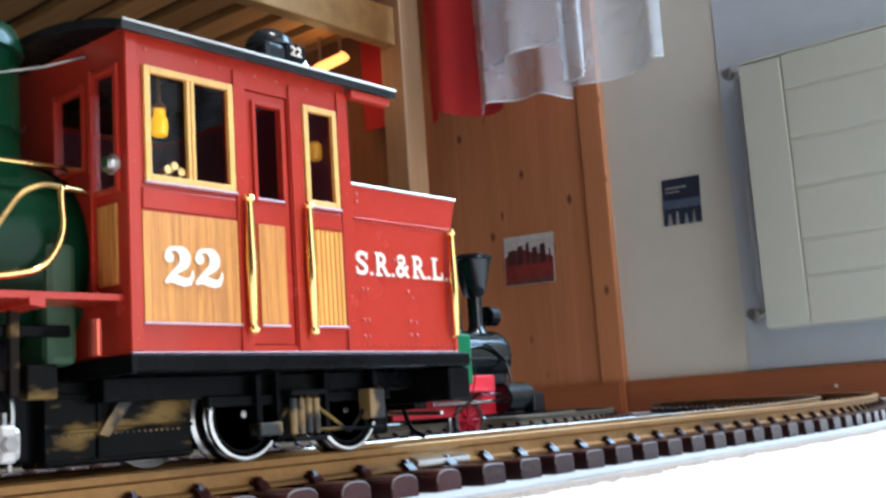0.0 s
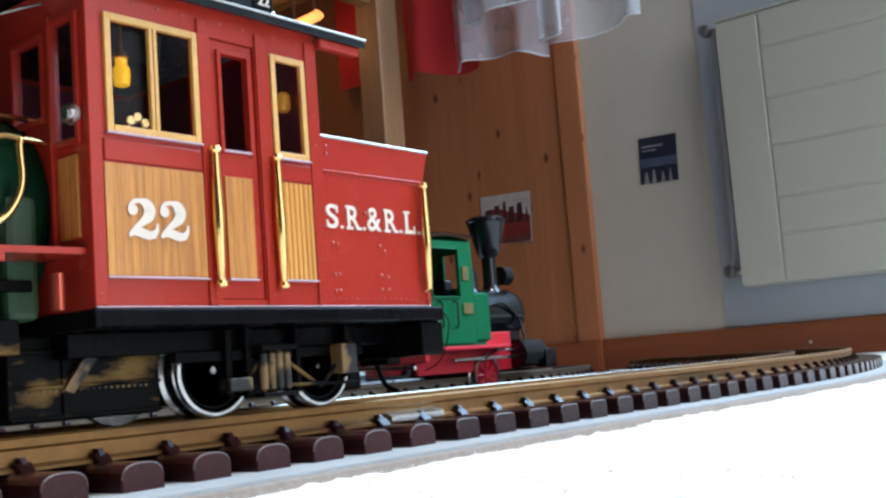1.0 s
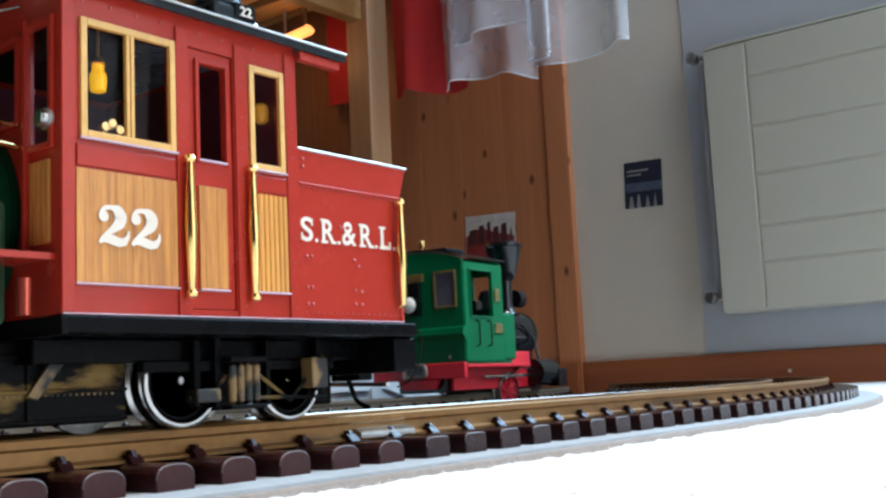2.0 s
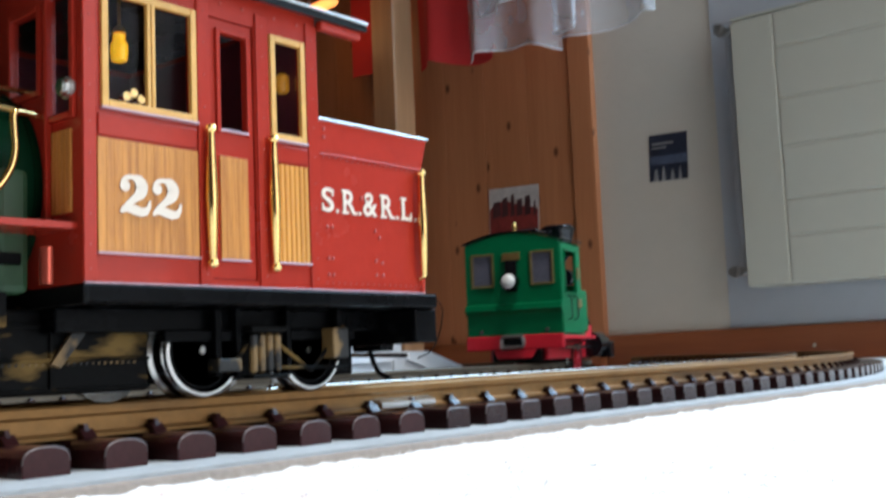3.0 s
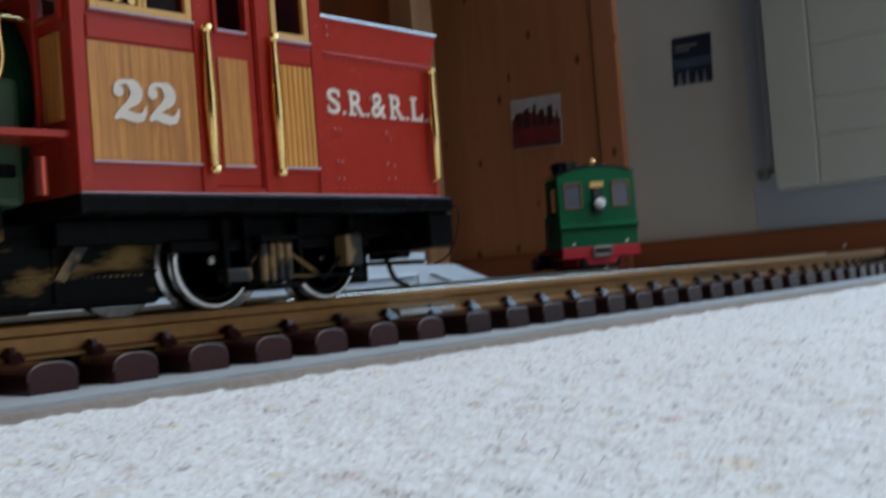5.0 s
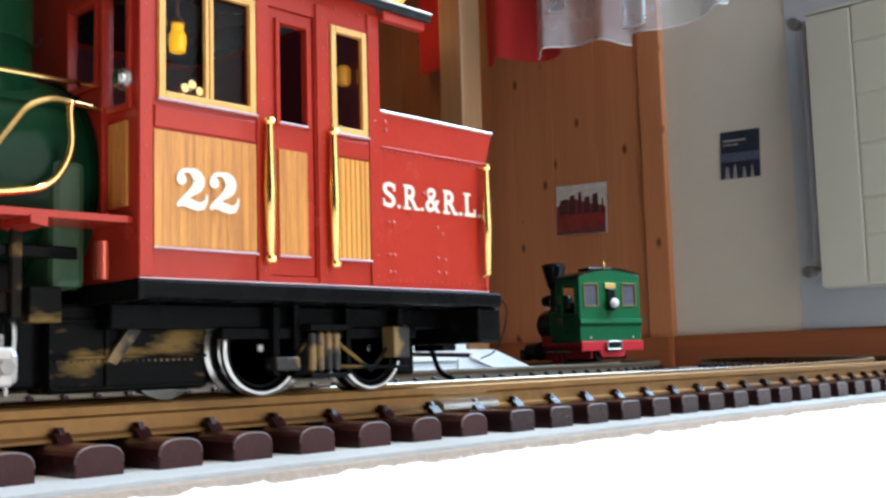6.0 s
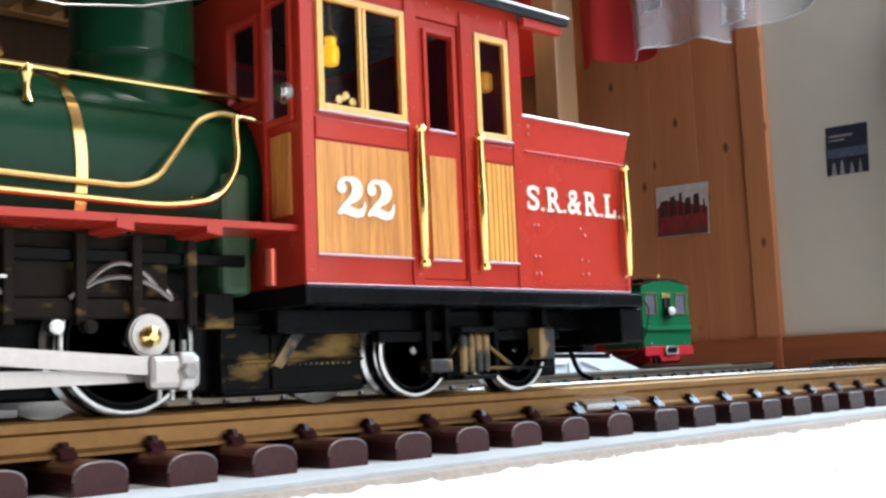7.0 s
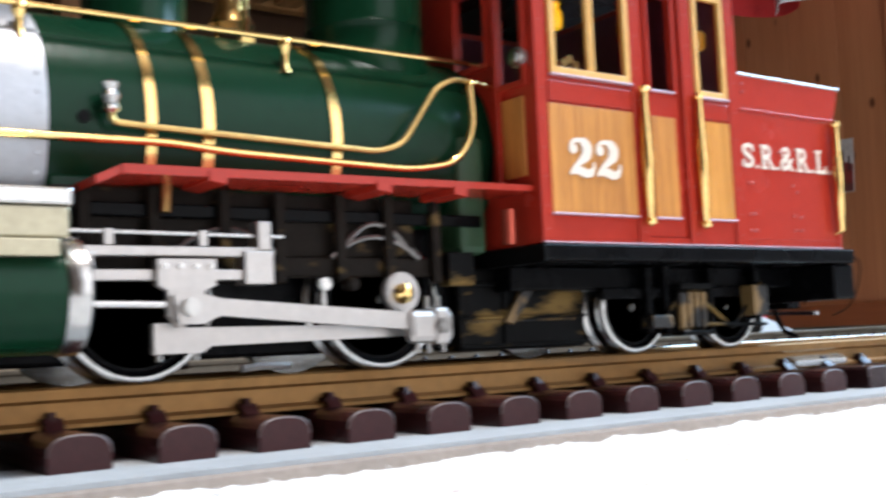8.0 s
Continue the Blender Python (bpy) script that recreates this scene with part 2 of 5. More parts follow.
# opaque grey that stands for the pale reflection in the small cab's panes
M_PANE2 = mat("grey_pane_with_reflection", (0.11, 0.11, 0.14), 0.18, 0, 0.25, 60)
M_PHOTODK = mat("dark_blue_print", (0.025, 0.03, 0.05), 0.35, 0, 0.5, 30)
M_PHOTOBROWN = mat("dark_maroon_print", (0.070, 0.026, 0.028), 0.4, 0, 0.5, 60)
M_PHOTOGREY = mat("grey_print", (0.30, 0.29, 0.28), 0.4, 0, 0.4, 40)
M_PHOTOPALE = mat("pale_print", (0.60, 0.55, 0.51), 0.4, 0, 0.25, 40)
M_PHOTORED = mat("maroon_print", (0.24, 0.035, 0.03), 0.4, 0, 0.4, 30)
M_GLOW = mat("glowing_orange_lampshade", (1.0, 0.36, 0.08), 0.6, 0, 0.1, 30, emit=3.0)
M_WINWHITE = mat("white_window_frame_paint", (0.8, 0.8, 0.78), 0.5, 0, 0.04, 10)


def carpet_material():
    m = bpy.data.materials.new("speckled_cream_loop_carpet")
    m.use_nodes = True
    n, l = m.node_tree.nodes, m.node_tree.links
    p = n["Principled BSDF"]
    tc = n.new("ShaderNodeTexCoord")
    v = n.new("ShaderNodeTexNoise")
    v.inputs["Scale"].default_value, v.inputs["Detail"].default_value = 650, 5
    l.new(tc.outputs["Object"], v.inputs["Vector"])
    big = n.new("ShaderNodeTexNoise")
    big.inputs["Scale"].default_value, big.inputs["Detail"].default_value = 7, 3
    l.new(tc.outputs["Object"], big.inputs["Vector"])
    fl = n.new("ShaderNodeTexNoise")
    fl.inputs["Scale"].default_value, fl.inputs["Detail"].default_value = 800, 7
    mpf = n.new("ShaderNodeMapping")
    mpf.inputs["Rotation"].default_value = (0, 0, 0.7)
    mpf.inputs["Scale"].default_value = (1.3, 0.6, 1)
    l.new(tc.outputs["Object"], mpf.inputs["Vector"])
    l.new(mpf.outputs[0], fl.inputs["Vector"])
    r = n.new("ShaderNodeValToRGB")
    e = r.color_ramp.elements
    e[0].position, e[0].color = 0.0, (0.50, 0.45, 0.43, 1)
    e[1].position, e[1].color = 0.10, (0.74, 0.70, 0.67, 1)
    for pos, c in ((0.22, (0.87, 0.85, 0.82, 1)), (0.72, (0.91, 0.89, 0.87, 1)), (0.9, (0.84, 0.77, 0.70, 1)), (1.0, (0.74, 0.62, 0.58, 1))):
        x = e.new(pos)
        x.color = c
    fleck = n.new("ShaderNodeTexNoise")
    fleck.inputs["Scale"].default_value, fleck.inputs["Detail"].default_value = 130, 4
    l.new(tc.outputs["Object"], fleck.inputs["Vector"])
    fk = n.new("ShaderNodeValToRGB")
    g = fk.color_ramp.elements
    g[0].position, g[0].color = 0.27, (0.80, 0.60, 0.57, 1)
    g[1].position, g[1].color = 0.36, (1, 1, 1, 1)
    for pos, c in ((0.62, (1, 1, 1, 1)), (0.70, (0.92, 0.80, 0.60, 1)), (0.78, (0.70, 0.66, 0.64, 1))):
        x = g.new(pos)
        x.color = c
    l.new(fleck.outputs[0], fk.inputs[0])
    fr = n.new("ShaderNodeMapRange")
    fr.inputs[1].default_value, fr.inputs[2].default_value = 0.33, 0.70
    l.new(fl.outputs[0], fr.inputs[0])
    l.new(fr.outputs[0], r.inputs[0])
    mx = n.new("ShaderNodeMix")
    mx.data_type, mx.blend_type = 'RGBA', 'MULTIPLY'
    mx.inputs[0].default_value = 0.35
    m2 = n.new("ShaderNodeMix")
    m2.data_type, m2.blend_type = 'RGBA', 'MULTIPLY'
    m2.inputs[0].default_value = 0.8
    l.new(r.outputs[0], m2.inputs[6])
    l.new(fk.outputs[0], m2.inputs[7])
    l.new(m2.outputs[2], mx.inputs[6])
    br = n.new("ShaderNodeMapRange")
    br.inputs[3].default_value, br.inputs[4].default_value = 0.75, 1.2
    l.new(big.outputs[0], br.inputs[0])
    l.new(br.outputs[0], mx.inputs[7])
    l.new(mx.outputs[2], p.inputs["Base Color"])
    p.inputs["Roughness"].default_value = 0.95
    bp = n.new("ShaderNodeBump")
    bp.inputs["Strength"].default_value, bp.inputs["Distance"].default_value = 0.6, 0.0013
    l.new(v.outputs[0], bp.inputs["Height"])
    l.new(bp.outputs[0], p.inputs["Normal"])
    return m


M_CARPET = carpet_material()

# ---- builders ----


def part(name, bm, material, parent, label="", smooth=False):
    """Links a bmesh as one mesh object under a thing or a part."""
    me = bpy.data.meshes.new(name)
    bm.normal_update()
    bm.to_mesh(me)
    bm.free()
    if smooth:
        for p in me.polygons:
            p.use_smooth = True
        try:
            me.set_sharp_from_angle(angle=radians(40))
        except AttributeError:
            pass
    me.materials.append(material)
    o = new(name, me)
    if parent is not None:
        o.parent = parent
    if label:
        tagged(o, label)
    return o


def thing(name, label, category, m=None, group="", kind=""):
    o = new(name)
    o.empty_display_size = 0.02
    if m is not None:
        o.matrix_world = m
    return tagged(o, label, category, group, kind)


def solo(name, bm, material, label, category="", group="", kind="", smooth=False):
    return tagged(part(name, bm, material, None, label, smooth), label, category, group, kind)


def add_box(bm, x0, x1, y0, y1, z0, z1, bev=0.0, m=None):
    vs = bmesh.ops.create_cube(bm, size=1)["verts"]
    bmesh.ops.transform(bm, verts=vs, matrix=Matrix.LocRotScale(((x0 + x1) / 2, (y0 + y1) / 2, (z0 + z1) / 2), None, (x1 - x0, y1 - y0, z1 - z0)))
    if bev:
        es = list({e for v in vs for e in v.link_edges})
        r = bmesh.ops.bevel(bm, geom=es, offset=bev, segments=2, affect='EDGES', profile=0.5)
        vs = list({v for v in r["verts"]} | {v for v in vs if v.is_valid})
    if m is not None:
        bmesh.ops.transform(bm, verts=[v for v in vs if v.is_valid], matrix=m)
    return bm


def box(x0, x1, y0, y1, z0, z1, bev=0.0004):
    return add_box(bmesh.new(), x0, x1, y0, y1, z0, z1, bev)


AXIS = {'x': Euler((0, radians(90), 0)).to_matrix().to_4x4(), 'y': Euler((radians(-90), 0, 0)).to_matrix().to_4x4(), 'z': Matrix.Identity(4)}


def add_cyl(bm, c, r, h, axis='z', seg=24, r2=None, bev=0.0):
    """A rod or cone with its middle at c."""
    m = Matrix.Translation(c) @ AXIS[axis]
    d = bmesh.ops.create_cone(bm, cap_ends=True, segments=seg, radius1=r, radius2=r if r2 is None else r2, depth=h, matrix=m)
    if bev:
        caps = [e for e in {e for v in d["verts"] for e in v.link_edges} if any(len(f.verts) > 4 for f in e.link_faces)]
        bmesh.ops.bevel(bm, geom=caps, offset=bev, segments=2, affect='EDGES')
    return bm


def cyl(c, r, h, axis='z', seg=24, r2=None, bev=0.0):
    return add_cyl(bmesh.new(), c, r, h, axis, seg, r2, bev)


def add_lathe(bm, profile, m, seg=28):
    """Turns (radius, height) pairs round the local z axis."""
    rings = []
    for r, z in profile:
        rings.append([bm.verts.new(m @ Vector((r * math.cos(2 * math.pi * i / seg), r * math.sin(2 * math.pi * i / seg), z))) for i in range(seg)])
    for a, b in zip(rings, rings[1:]):
        for i in range(seg):
            j = (i + 1) % seg
            bm.faces.new((a[i], a[j], b[j], b[i]))
    bm.faces.new(list(reversed(rings[0])))
    bm.faces.new(rings[-1])
    return bm


def lathe(profile, c, axis='z', seg=28):
    return add_lathe(bmesh.new(), profile, Matrix.Translation(c) @ AXIS[axis], seg)


def rounded(points, rad, n=5):
    """A polyline whose corners are rounded."""
    pts = [Vector(p) for p in points]
    out = [pts[0]]
    for a, b, c in zip(pts, pts[1:], pts[2:]):
        u, w = (a - b), (c - b)
        d = min(rad, u.length * 0.45, w.length * 0.45)
        p, q = b + u.normalized() * d, b + w.normalized() * d
        for i in range(n + 1):
            t = i / n
            out.append((1 - t) ** 2 * p + 2 * t * (1 - t) * b + t * t * q)
    out.append(pts[-1])
    return out


def add_tube(bm, pts, r, seg=8):
    pts = [Vector(p) for p in pts]
    rings = []
    up = Vector((0, 0, 1))
    for i, p in enumerate(pts):
        d = (pts[min(i + 1, len(pts) - 1)] - pts[max(i - 1, 0)]).normalized()
        a = d.cross(up)
        if a.length < 1e-4:
            a = d.cross(Vector((1, 0, 0)))
        a.normalize()
        b = d.cross(a)
        up = -b
        rr = r[i] if isinstance(r, (list, tuple)) else r
        rings.append([bm.verts.new(p + rr * (math.cos(2 * math.pi * k / seg) * a + math.sin(2 * math.pi * k / seg) * b)) for k in range(seg)])
    for A, B in zip(rings, rings[1:]):
        for k in range(seg):
            j = (k + 1) % seg
            bm.faces.new((A[k], B[k], B[j], A[j]))
    bm.faces.new(rings[0])
    bm.faces.new(list(reversed(rings[-1])))
    return bm


def tube(pts, r, seg=8):
    return add_tube(bmesh.new(), pts, r, seg)


def add_prism(bm, pts, lo, hi, axis='x'):
    """A flat outline (two coordinates, the axes in order without the extruded one) made thick from lo to hi."""
    def v(p, h):
        c = list(p)
        c.insert('xyz'.index(axis), h)
        return bm.verts.new(c)
    a, b = [v(p, lo) for p in pts], [v(p, hi) for p in pts]
    bm.faces.new(a)
    bm.faces.new(list(reversed(b)))
    n = len(pts)
    for i in range(n):
        j = (i + 1) % n
        bm.faces.new((a[j], a[i], b[i], b[j]))
    bmesh.ops.recalc_face_normals(bm, faces=bm.faces[:])
    return bm


def prism(pts, lo, hi, axis='x'):
    return add_prism(bmesh.new(), pts, lo, hi, axis)


def wall(u0, u1, w0, w1, holes, lo, hi, axis):
    """A plate with rectangular openings, extruded along axis from lo to hi."""
    us = sorted({u0, u1, *[h[0] for h in holes], *[h[1] for h in holes]})
    ws = sorted({w0, w1, *[h[2] for h in holes], *[h[3] for h in holes]})
    bm = bmesh.new()
    grid = {}

    def vert(u, w):
        if (u, w) not in grid:
            c = [u, w]
            c.insert('xyz'.index(axis), lo)
            grid[(u, w)] = bm.verts.new(c)
        return grid[(u, w)]
    for a, b in zip(us, us[1:]):
        for c, d in zip(ws, ws[1:]):
            mu, mw = (a + b) / 2, (c + d) / 2
            if not any(h[0] < mu < h[1] and h[2] < mw < h[3] for h in holes):
                bm.faces.new((vert(a, c), vert(b, c), vert(b, d), vert(a, d)))
    r = bmesh.ops.extrude_face_region(bm, geom=bm.faces[:])
    off = [0, 0, 0]
    off['xyz'.index(axis)] = hi - lo
    bmesh.ops.translate(bm, verts=[g for g in r["geom"] if isinstance(g, bmesh.types.BMVert)], vec=off)
    bmesh.ops.recalc_face_normals(bm, faces=bm.faces[:])
    return bm


def lettering(name, text, size_w, size_h, material, m, parent, bold=0.0, slabs=()):
    """Raised characters, fitted into size_w by size_h, in the pose m (x along the line, y up). slabs: serif strokes, as shares of the box."""
    cu = bpy.data.curves.new(name, 'FONT')
    cu.body, cu.offset, cu.extrude = text, bold, 0.01
    tmp = new(name, cu)
    bpy.context.view_layer.update()
    me = bpy.data.meshes.new_from_object(tmp.evaluated_get(bpy.context.evaluated_depsgraph_get()))
    bpy.data.objects.remove(tmp)
    bm = bmesh.new()
    bm.from_mesh(me)
    xs, ys = [v.co.x for v in bm.verts], [v.co.y for v in bm.verts]
    x0, y0, sx, sy = min(xs), min(ys), size_w / (max(xs) - min(xs)), size_h / (max(ys) - min(ys))
    for v in bm.verts:
        v.co = Vector(((v.co.x - x0) * sx, (v.co.y - y0) * sy, v.co.z * 0.018))
    for a, b, c, d in slabs:
        add_box(bm, a * size_w, b * size_w, c * size_h, d * size_h, -0.00022, 0.00022)
    bmesh.ops.transform(bm, verts=bm.verts[:], matrix=m)
    return part(name, bm, material, parent)

# ---- the room ----
WX0, WX1, WY0, WY1, WZ = -2.45, 1.6, -1.8, 2.0, 2.35


def build_carpet():
    """A loop-pile carpet: fine uneven relief near the track, plain further off."""
    bm = bmesh.new()
    nx, ny, x0, x1, y0, y1 = 190, 380, 0.058, 0.36, -0.10, 0.72
    vs = []
    for j in range(ny + 1):
        row = []
        for i in range(nx + 1):
            x, y = x0 + (x1 - x0) * i / nx, y0 + (y1 - y0) * j / ny
            edge = min(1.0, i / 4, (nx - i) / 4, j / 4, (ny - j) / 4)
            h = 0.0008 * noise.noise((x * 230, y * 230, 0)) + 0.0007 * noise.noise((x * 520, y * 520, 5)) + 0.0008 * noise.noise((x * 40, y * 40, 9)) + random.uniform(-0.0002, 0.0002)
            row.append(bm.verts.new((x + 0.0004 * noise.noise((x * 300, y * 300, 30)), y, -0.004 + edge * (0.0046 + h))))
        vs.append(row)
    for j in range(ny):
        for i in range(nx):
            bm.faces.new((vs[j][i], vs[j][i + 1], vs[j + 1][i + 1], vs[j + 1][i]))
    for p in bm.faces:
        p.smooth = True
    return bm


floor = solo("floor", box(WX0, WX1, WY0, WY1, -0.12, -0.0005, 0), M_CARPET, "cream speckled wall-to-wall loop carpet", "carpet", kind="structure")
part("carpet_pile", build_carpet(), M_CARPET, floor)


def build_fibres():
    """Short stray fibres standing out of the pile."""
    rnd = random.Random(4)
    bm = bmesh.new()
    for k in range(2600):
        x = 0.070 + 0.20 * rnd.random() ** 1.3
        y = 0.02 + 0.62 * rnd.random()
        a, ln = rnd.uniform(0, 6.28), rnd.uniform(0.0010, 0.0030)
        d = Vector((math.cos(a), math.sin(a), 0))
        s = d.cross(Vector((0, 0, 1))) * 0.00011
        p = Vector((x, y, 0.0006))
        q = p + d * ln * 0.5 + Vector((0, 0, ln * rnd.uniform(0.25, 0.5)))
        r = p + d * ln + Vector((0, 0, ln * rnd.uniform(0.0, 0.5)))
        v = [bm.verts.new(t) for t in (p - s, p + s, q + s, q - s, r)]
        bm.faces.new(v[:4])
        bm.faces.new((v[3], v[2], v[4]))
    return bm


tagged(part("fibres", build_fibres(), M_CARPET, floor), kind="stuff")



def build_hairs():
    """Dark curly threads caught in the pile."""
    rnd = random.Random(11)
    bm = bmesh.new()
    for k in range(150):
        p = Vector((0.072 + 0.20 * rnd.random(), 0.04 + 0.50 * rnd.random(), 0.0013))
        a, turn = rnd.uniform(0, 6.28), rnd.uniform(-0.5, 0.5)
        pts = [p.copy()]
        for i in range(rnd.randint(5, 9)):
            a += turn + rnd.uniform(-0.6, 0.6)
            p = p + Vector((math.cos(a), math.sin(a), 0)) * rnd.uniform(0.0004, 0.0008)
            pts.append(p + Vector((0, 0, rnd.uniform(-0.0003, 0.0005))))
        add_tube(bm, pts, 0.000045, 3)
    return bm


tagged(part("stray_threads", build_hairs(), mat("dark_thread", (0.16, 0.135, 0.13), 0.8, 0, 0.2, 300), floor), kind="stuff")

north = solo("wall_north", wall(WX0, WX1, 0.0, WZ, [(-0.10, 1.50, 0.95, 1.95)], WY1, WY1 + 0.16, 'y'), M_PLASTER, "off-white plastered wall above the baseboard", "wall", kind="structure")
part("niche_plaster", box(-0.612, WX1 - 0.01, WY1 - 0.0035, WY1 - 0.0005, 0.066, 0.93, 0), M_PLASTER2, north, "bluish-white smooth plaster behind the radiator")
# the unseen walls and ceiling close the room and stay dark to limit bounce
east = solo("wall_east", wall(WY0, WY1 + 0.16, 0.0, WZ, [(0.06, 1.38, 0.06, 2.0)], WX1, WX1 + 0.14, 'x'), M_DARKWOOD, "unseen wall with a window, coloured dark against bounced light", "wall", kind="structure")
solo("wall_south", box(WX0, WX1, WY0 - 0.12, WY0, 0, WZ, 0), M_DARKWOOD, "plain unseen wall, coloured dark against bounced light", "wall", kind="structure")
solo("wall_west", box(WX0 - 0.12, WX0, WY0 - 0.12, WY1 + 0.16, 0, WZ, 0), M_DARKWOOD, "plain unseen wall, coloured dark against bounced light", "wall", kind="structure")
solo("ceiling", wall(WX0 - 0.12, WX1 + 0.14, WY0 - 0.12, WY1 + 0.16, [(0.30, 1.20, 0.15, 0.80)], WZ, WZ + 0.1, 'z'), M_DARKWOOD, "plain unseen dark ceiling with an opening for the added light", "ceiling", kind="structure")


def window_unit(name, along, a0, a1, z0, z1, at):
    w = tagged(new(name), "white painted window with a clear pane", "window", kind="structure")
    b = 0.05

    def bar(p, q, r, s):
        c = (p, q, at - 0.025, at + 0.025, r, s) if along == 'x' else (at - 0.025, at + 0.025, p, q, r, s)
        part("window_frame", box(*c, 0.004), M_WINWHITE, w)
    bar(a0, a0 + b, z0, z1)
    bar(a1 - b, a1, z0, z1)
    bar(a0 + b, a1 - b, z0, z0 + b)
    bar(a0 + b, a1 - b, z1 - b, z1)
    c = (a0 + b, a1 - b, at - 0.003, at + 0.003, z0 + b, z1 - b) if along == 'x' else (at - 0.003, at + 0.003, a0 + b, a1 - b, z0 + b, z1 - b)
    g = part("pane", box(*c, 0), M_GLASS, w)
    g.visible_shadow = False


window_unit("window_1", 'x', -0.10, 1.50, 0.95, 1.95, WY1 + 0.10)
window_unit("window_2", 'y', 0.06, 1.38, 0.06, 2.0, WX1 + 0.09)

# shaft added out of view; it keeps the overhead light off the north wall
overhead_shaft = tagged(new("window_3"), "white frame and clear pane on the added light shaft", "window", kind="structure")
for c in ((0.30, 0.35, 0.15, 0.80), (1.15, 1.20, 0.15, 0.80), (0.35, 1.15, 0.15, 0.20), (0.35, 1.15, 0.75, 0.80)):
    part("window_frame", box(*c, WZ + 0.96, WZ + 1.00, 0.004), M_WINWHITE, overhead_shaft)
part("pane", box(0.35, 1.15, 0.20, 0.75, WZ + 0.975, WZ + 0.981, 0), M_GLASS, overhead_shaft).visible_shadow = False
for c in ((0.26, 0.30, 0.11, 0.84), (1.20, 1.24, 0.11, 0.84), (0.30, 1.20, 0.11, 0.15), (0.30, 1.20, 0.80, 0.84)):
    part("light_well_lining", box(*c, WZ + 0.10, WZ + 1.02, 0), M_DARKWOOD, overhead_shaft)

# pine panelling on the north wall, board by board
panelling = tagged(new("wall_panelling"), "honey-coloured knotty pine panelling", "panelling", kind="structure")
CORNER = -0.885
bx_ = CORNER
rp = random.Random(8)
first = True
while bx_ > WX0 + 0.05:
    wdt = 0.055 if first else 0.118
    y0 = WY1 - (0.019 if first else 0.012)
    part("board", box(bx_ - wdt + 0.0006, bx_, y0, WY1 - 0.001, 0.0, WZ - 0.002, 0.0012), M_PINE, panelling)
    bx_ -= wdt
    first = False
bb1 = solo("baseboard", box(CORNER + 0.001, WX1 - 0.002, WY1 - 0.018, WY1 - 0.0035, 0.0, 0.064, 0.003), M_BASE, "orange-brown varnished wooden baseboard", "baseboard", kind="structure")
solo("baseboard", box(WX0 + 0.002, CORNER - 0.001, WY1 - 0.032, WY1 - 0.0195, 0.0, 0.062, 0.003), M_BASE, "orange-brown varnished wooden baseboard", "baseboard", kind="structure")
part("nail", cyl((-0.4455, WY1 - 0.019, 0.026), 0.0035, 0.003, 'y', 12, bev=0.001), M_PLASTER, bb1, "small pale nail head")


def build_radiator():
    r = thing("radiator", "cream enamelled flat panel radiator with horizontal grooves", "radiator", pose(-0.538, 1.92, 0.136))
    L, H, D = 1.35, 0.505, 0.055
    part("panel", box(0, L, -0.0005, D, 0, H, 0.006), M_RADIATOR, r)
    zs = [0.0, 0.088, 0.154, 0.251, 0.340, 0.436, H]
    part("border", box(0.001, 0.082, -0.003, 0.005, 0.004, H - 0.004, 0.002), M_RADIATOR, r)
    for a, b in zip(zs, zs[1:]):
        part("rib", box(0.084, L - 0.01, -0.003, 0.005, a + 0.0015, b - 0.0015, 0.003), M_RADIATOR, r)
    part("top_grille", box(0.0, L, -0.001, D, H + 0.001, H + 0.006, 0.002), M_RADIATOR, r)
    for z in (0.495, 0.032):
        v = part("valve", cyl((-0.016, 0.022, z), 0.008, 0.036, 'x', 16, bev=0.002), M_CHROME, r, "dull chrome valve")
        part("valve_cap", cyl((-0.022, 0.002, z), 0.011, 0.022, 'y', 16, bev=0.003), M_CHROME, v)
    for x in (0.2, 1.1):
        part("bracket", box(x, x + 0.03, D, 0.0755, 0.05, H - 0.05, 0.001), M_RADIATOR, r)
    return r


build_radiator()
pipe = thing("heating_pipe", "white painted heating pipe behind the radiator edge", "pipe")
part("riser", tube([(-0.553, 1.950, 0.172), (-0.553, 1.950, 0.63)], 0.0085, 14), M_PLASTER2, pipe, smooth=True)


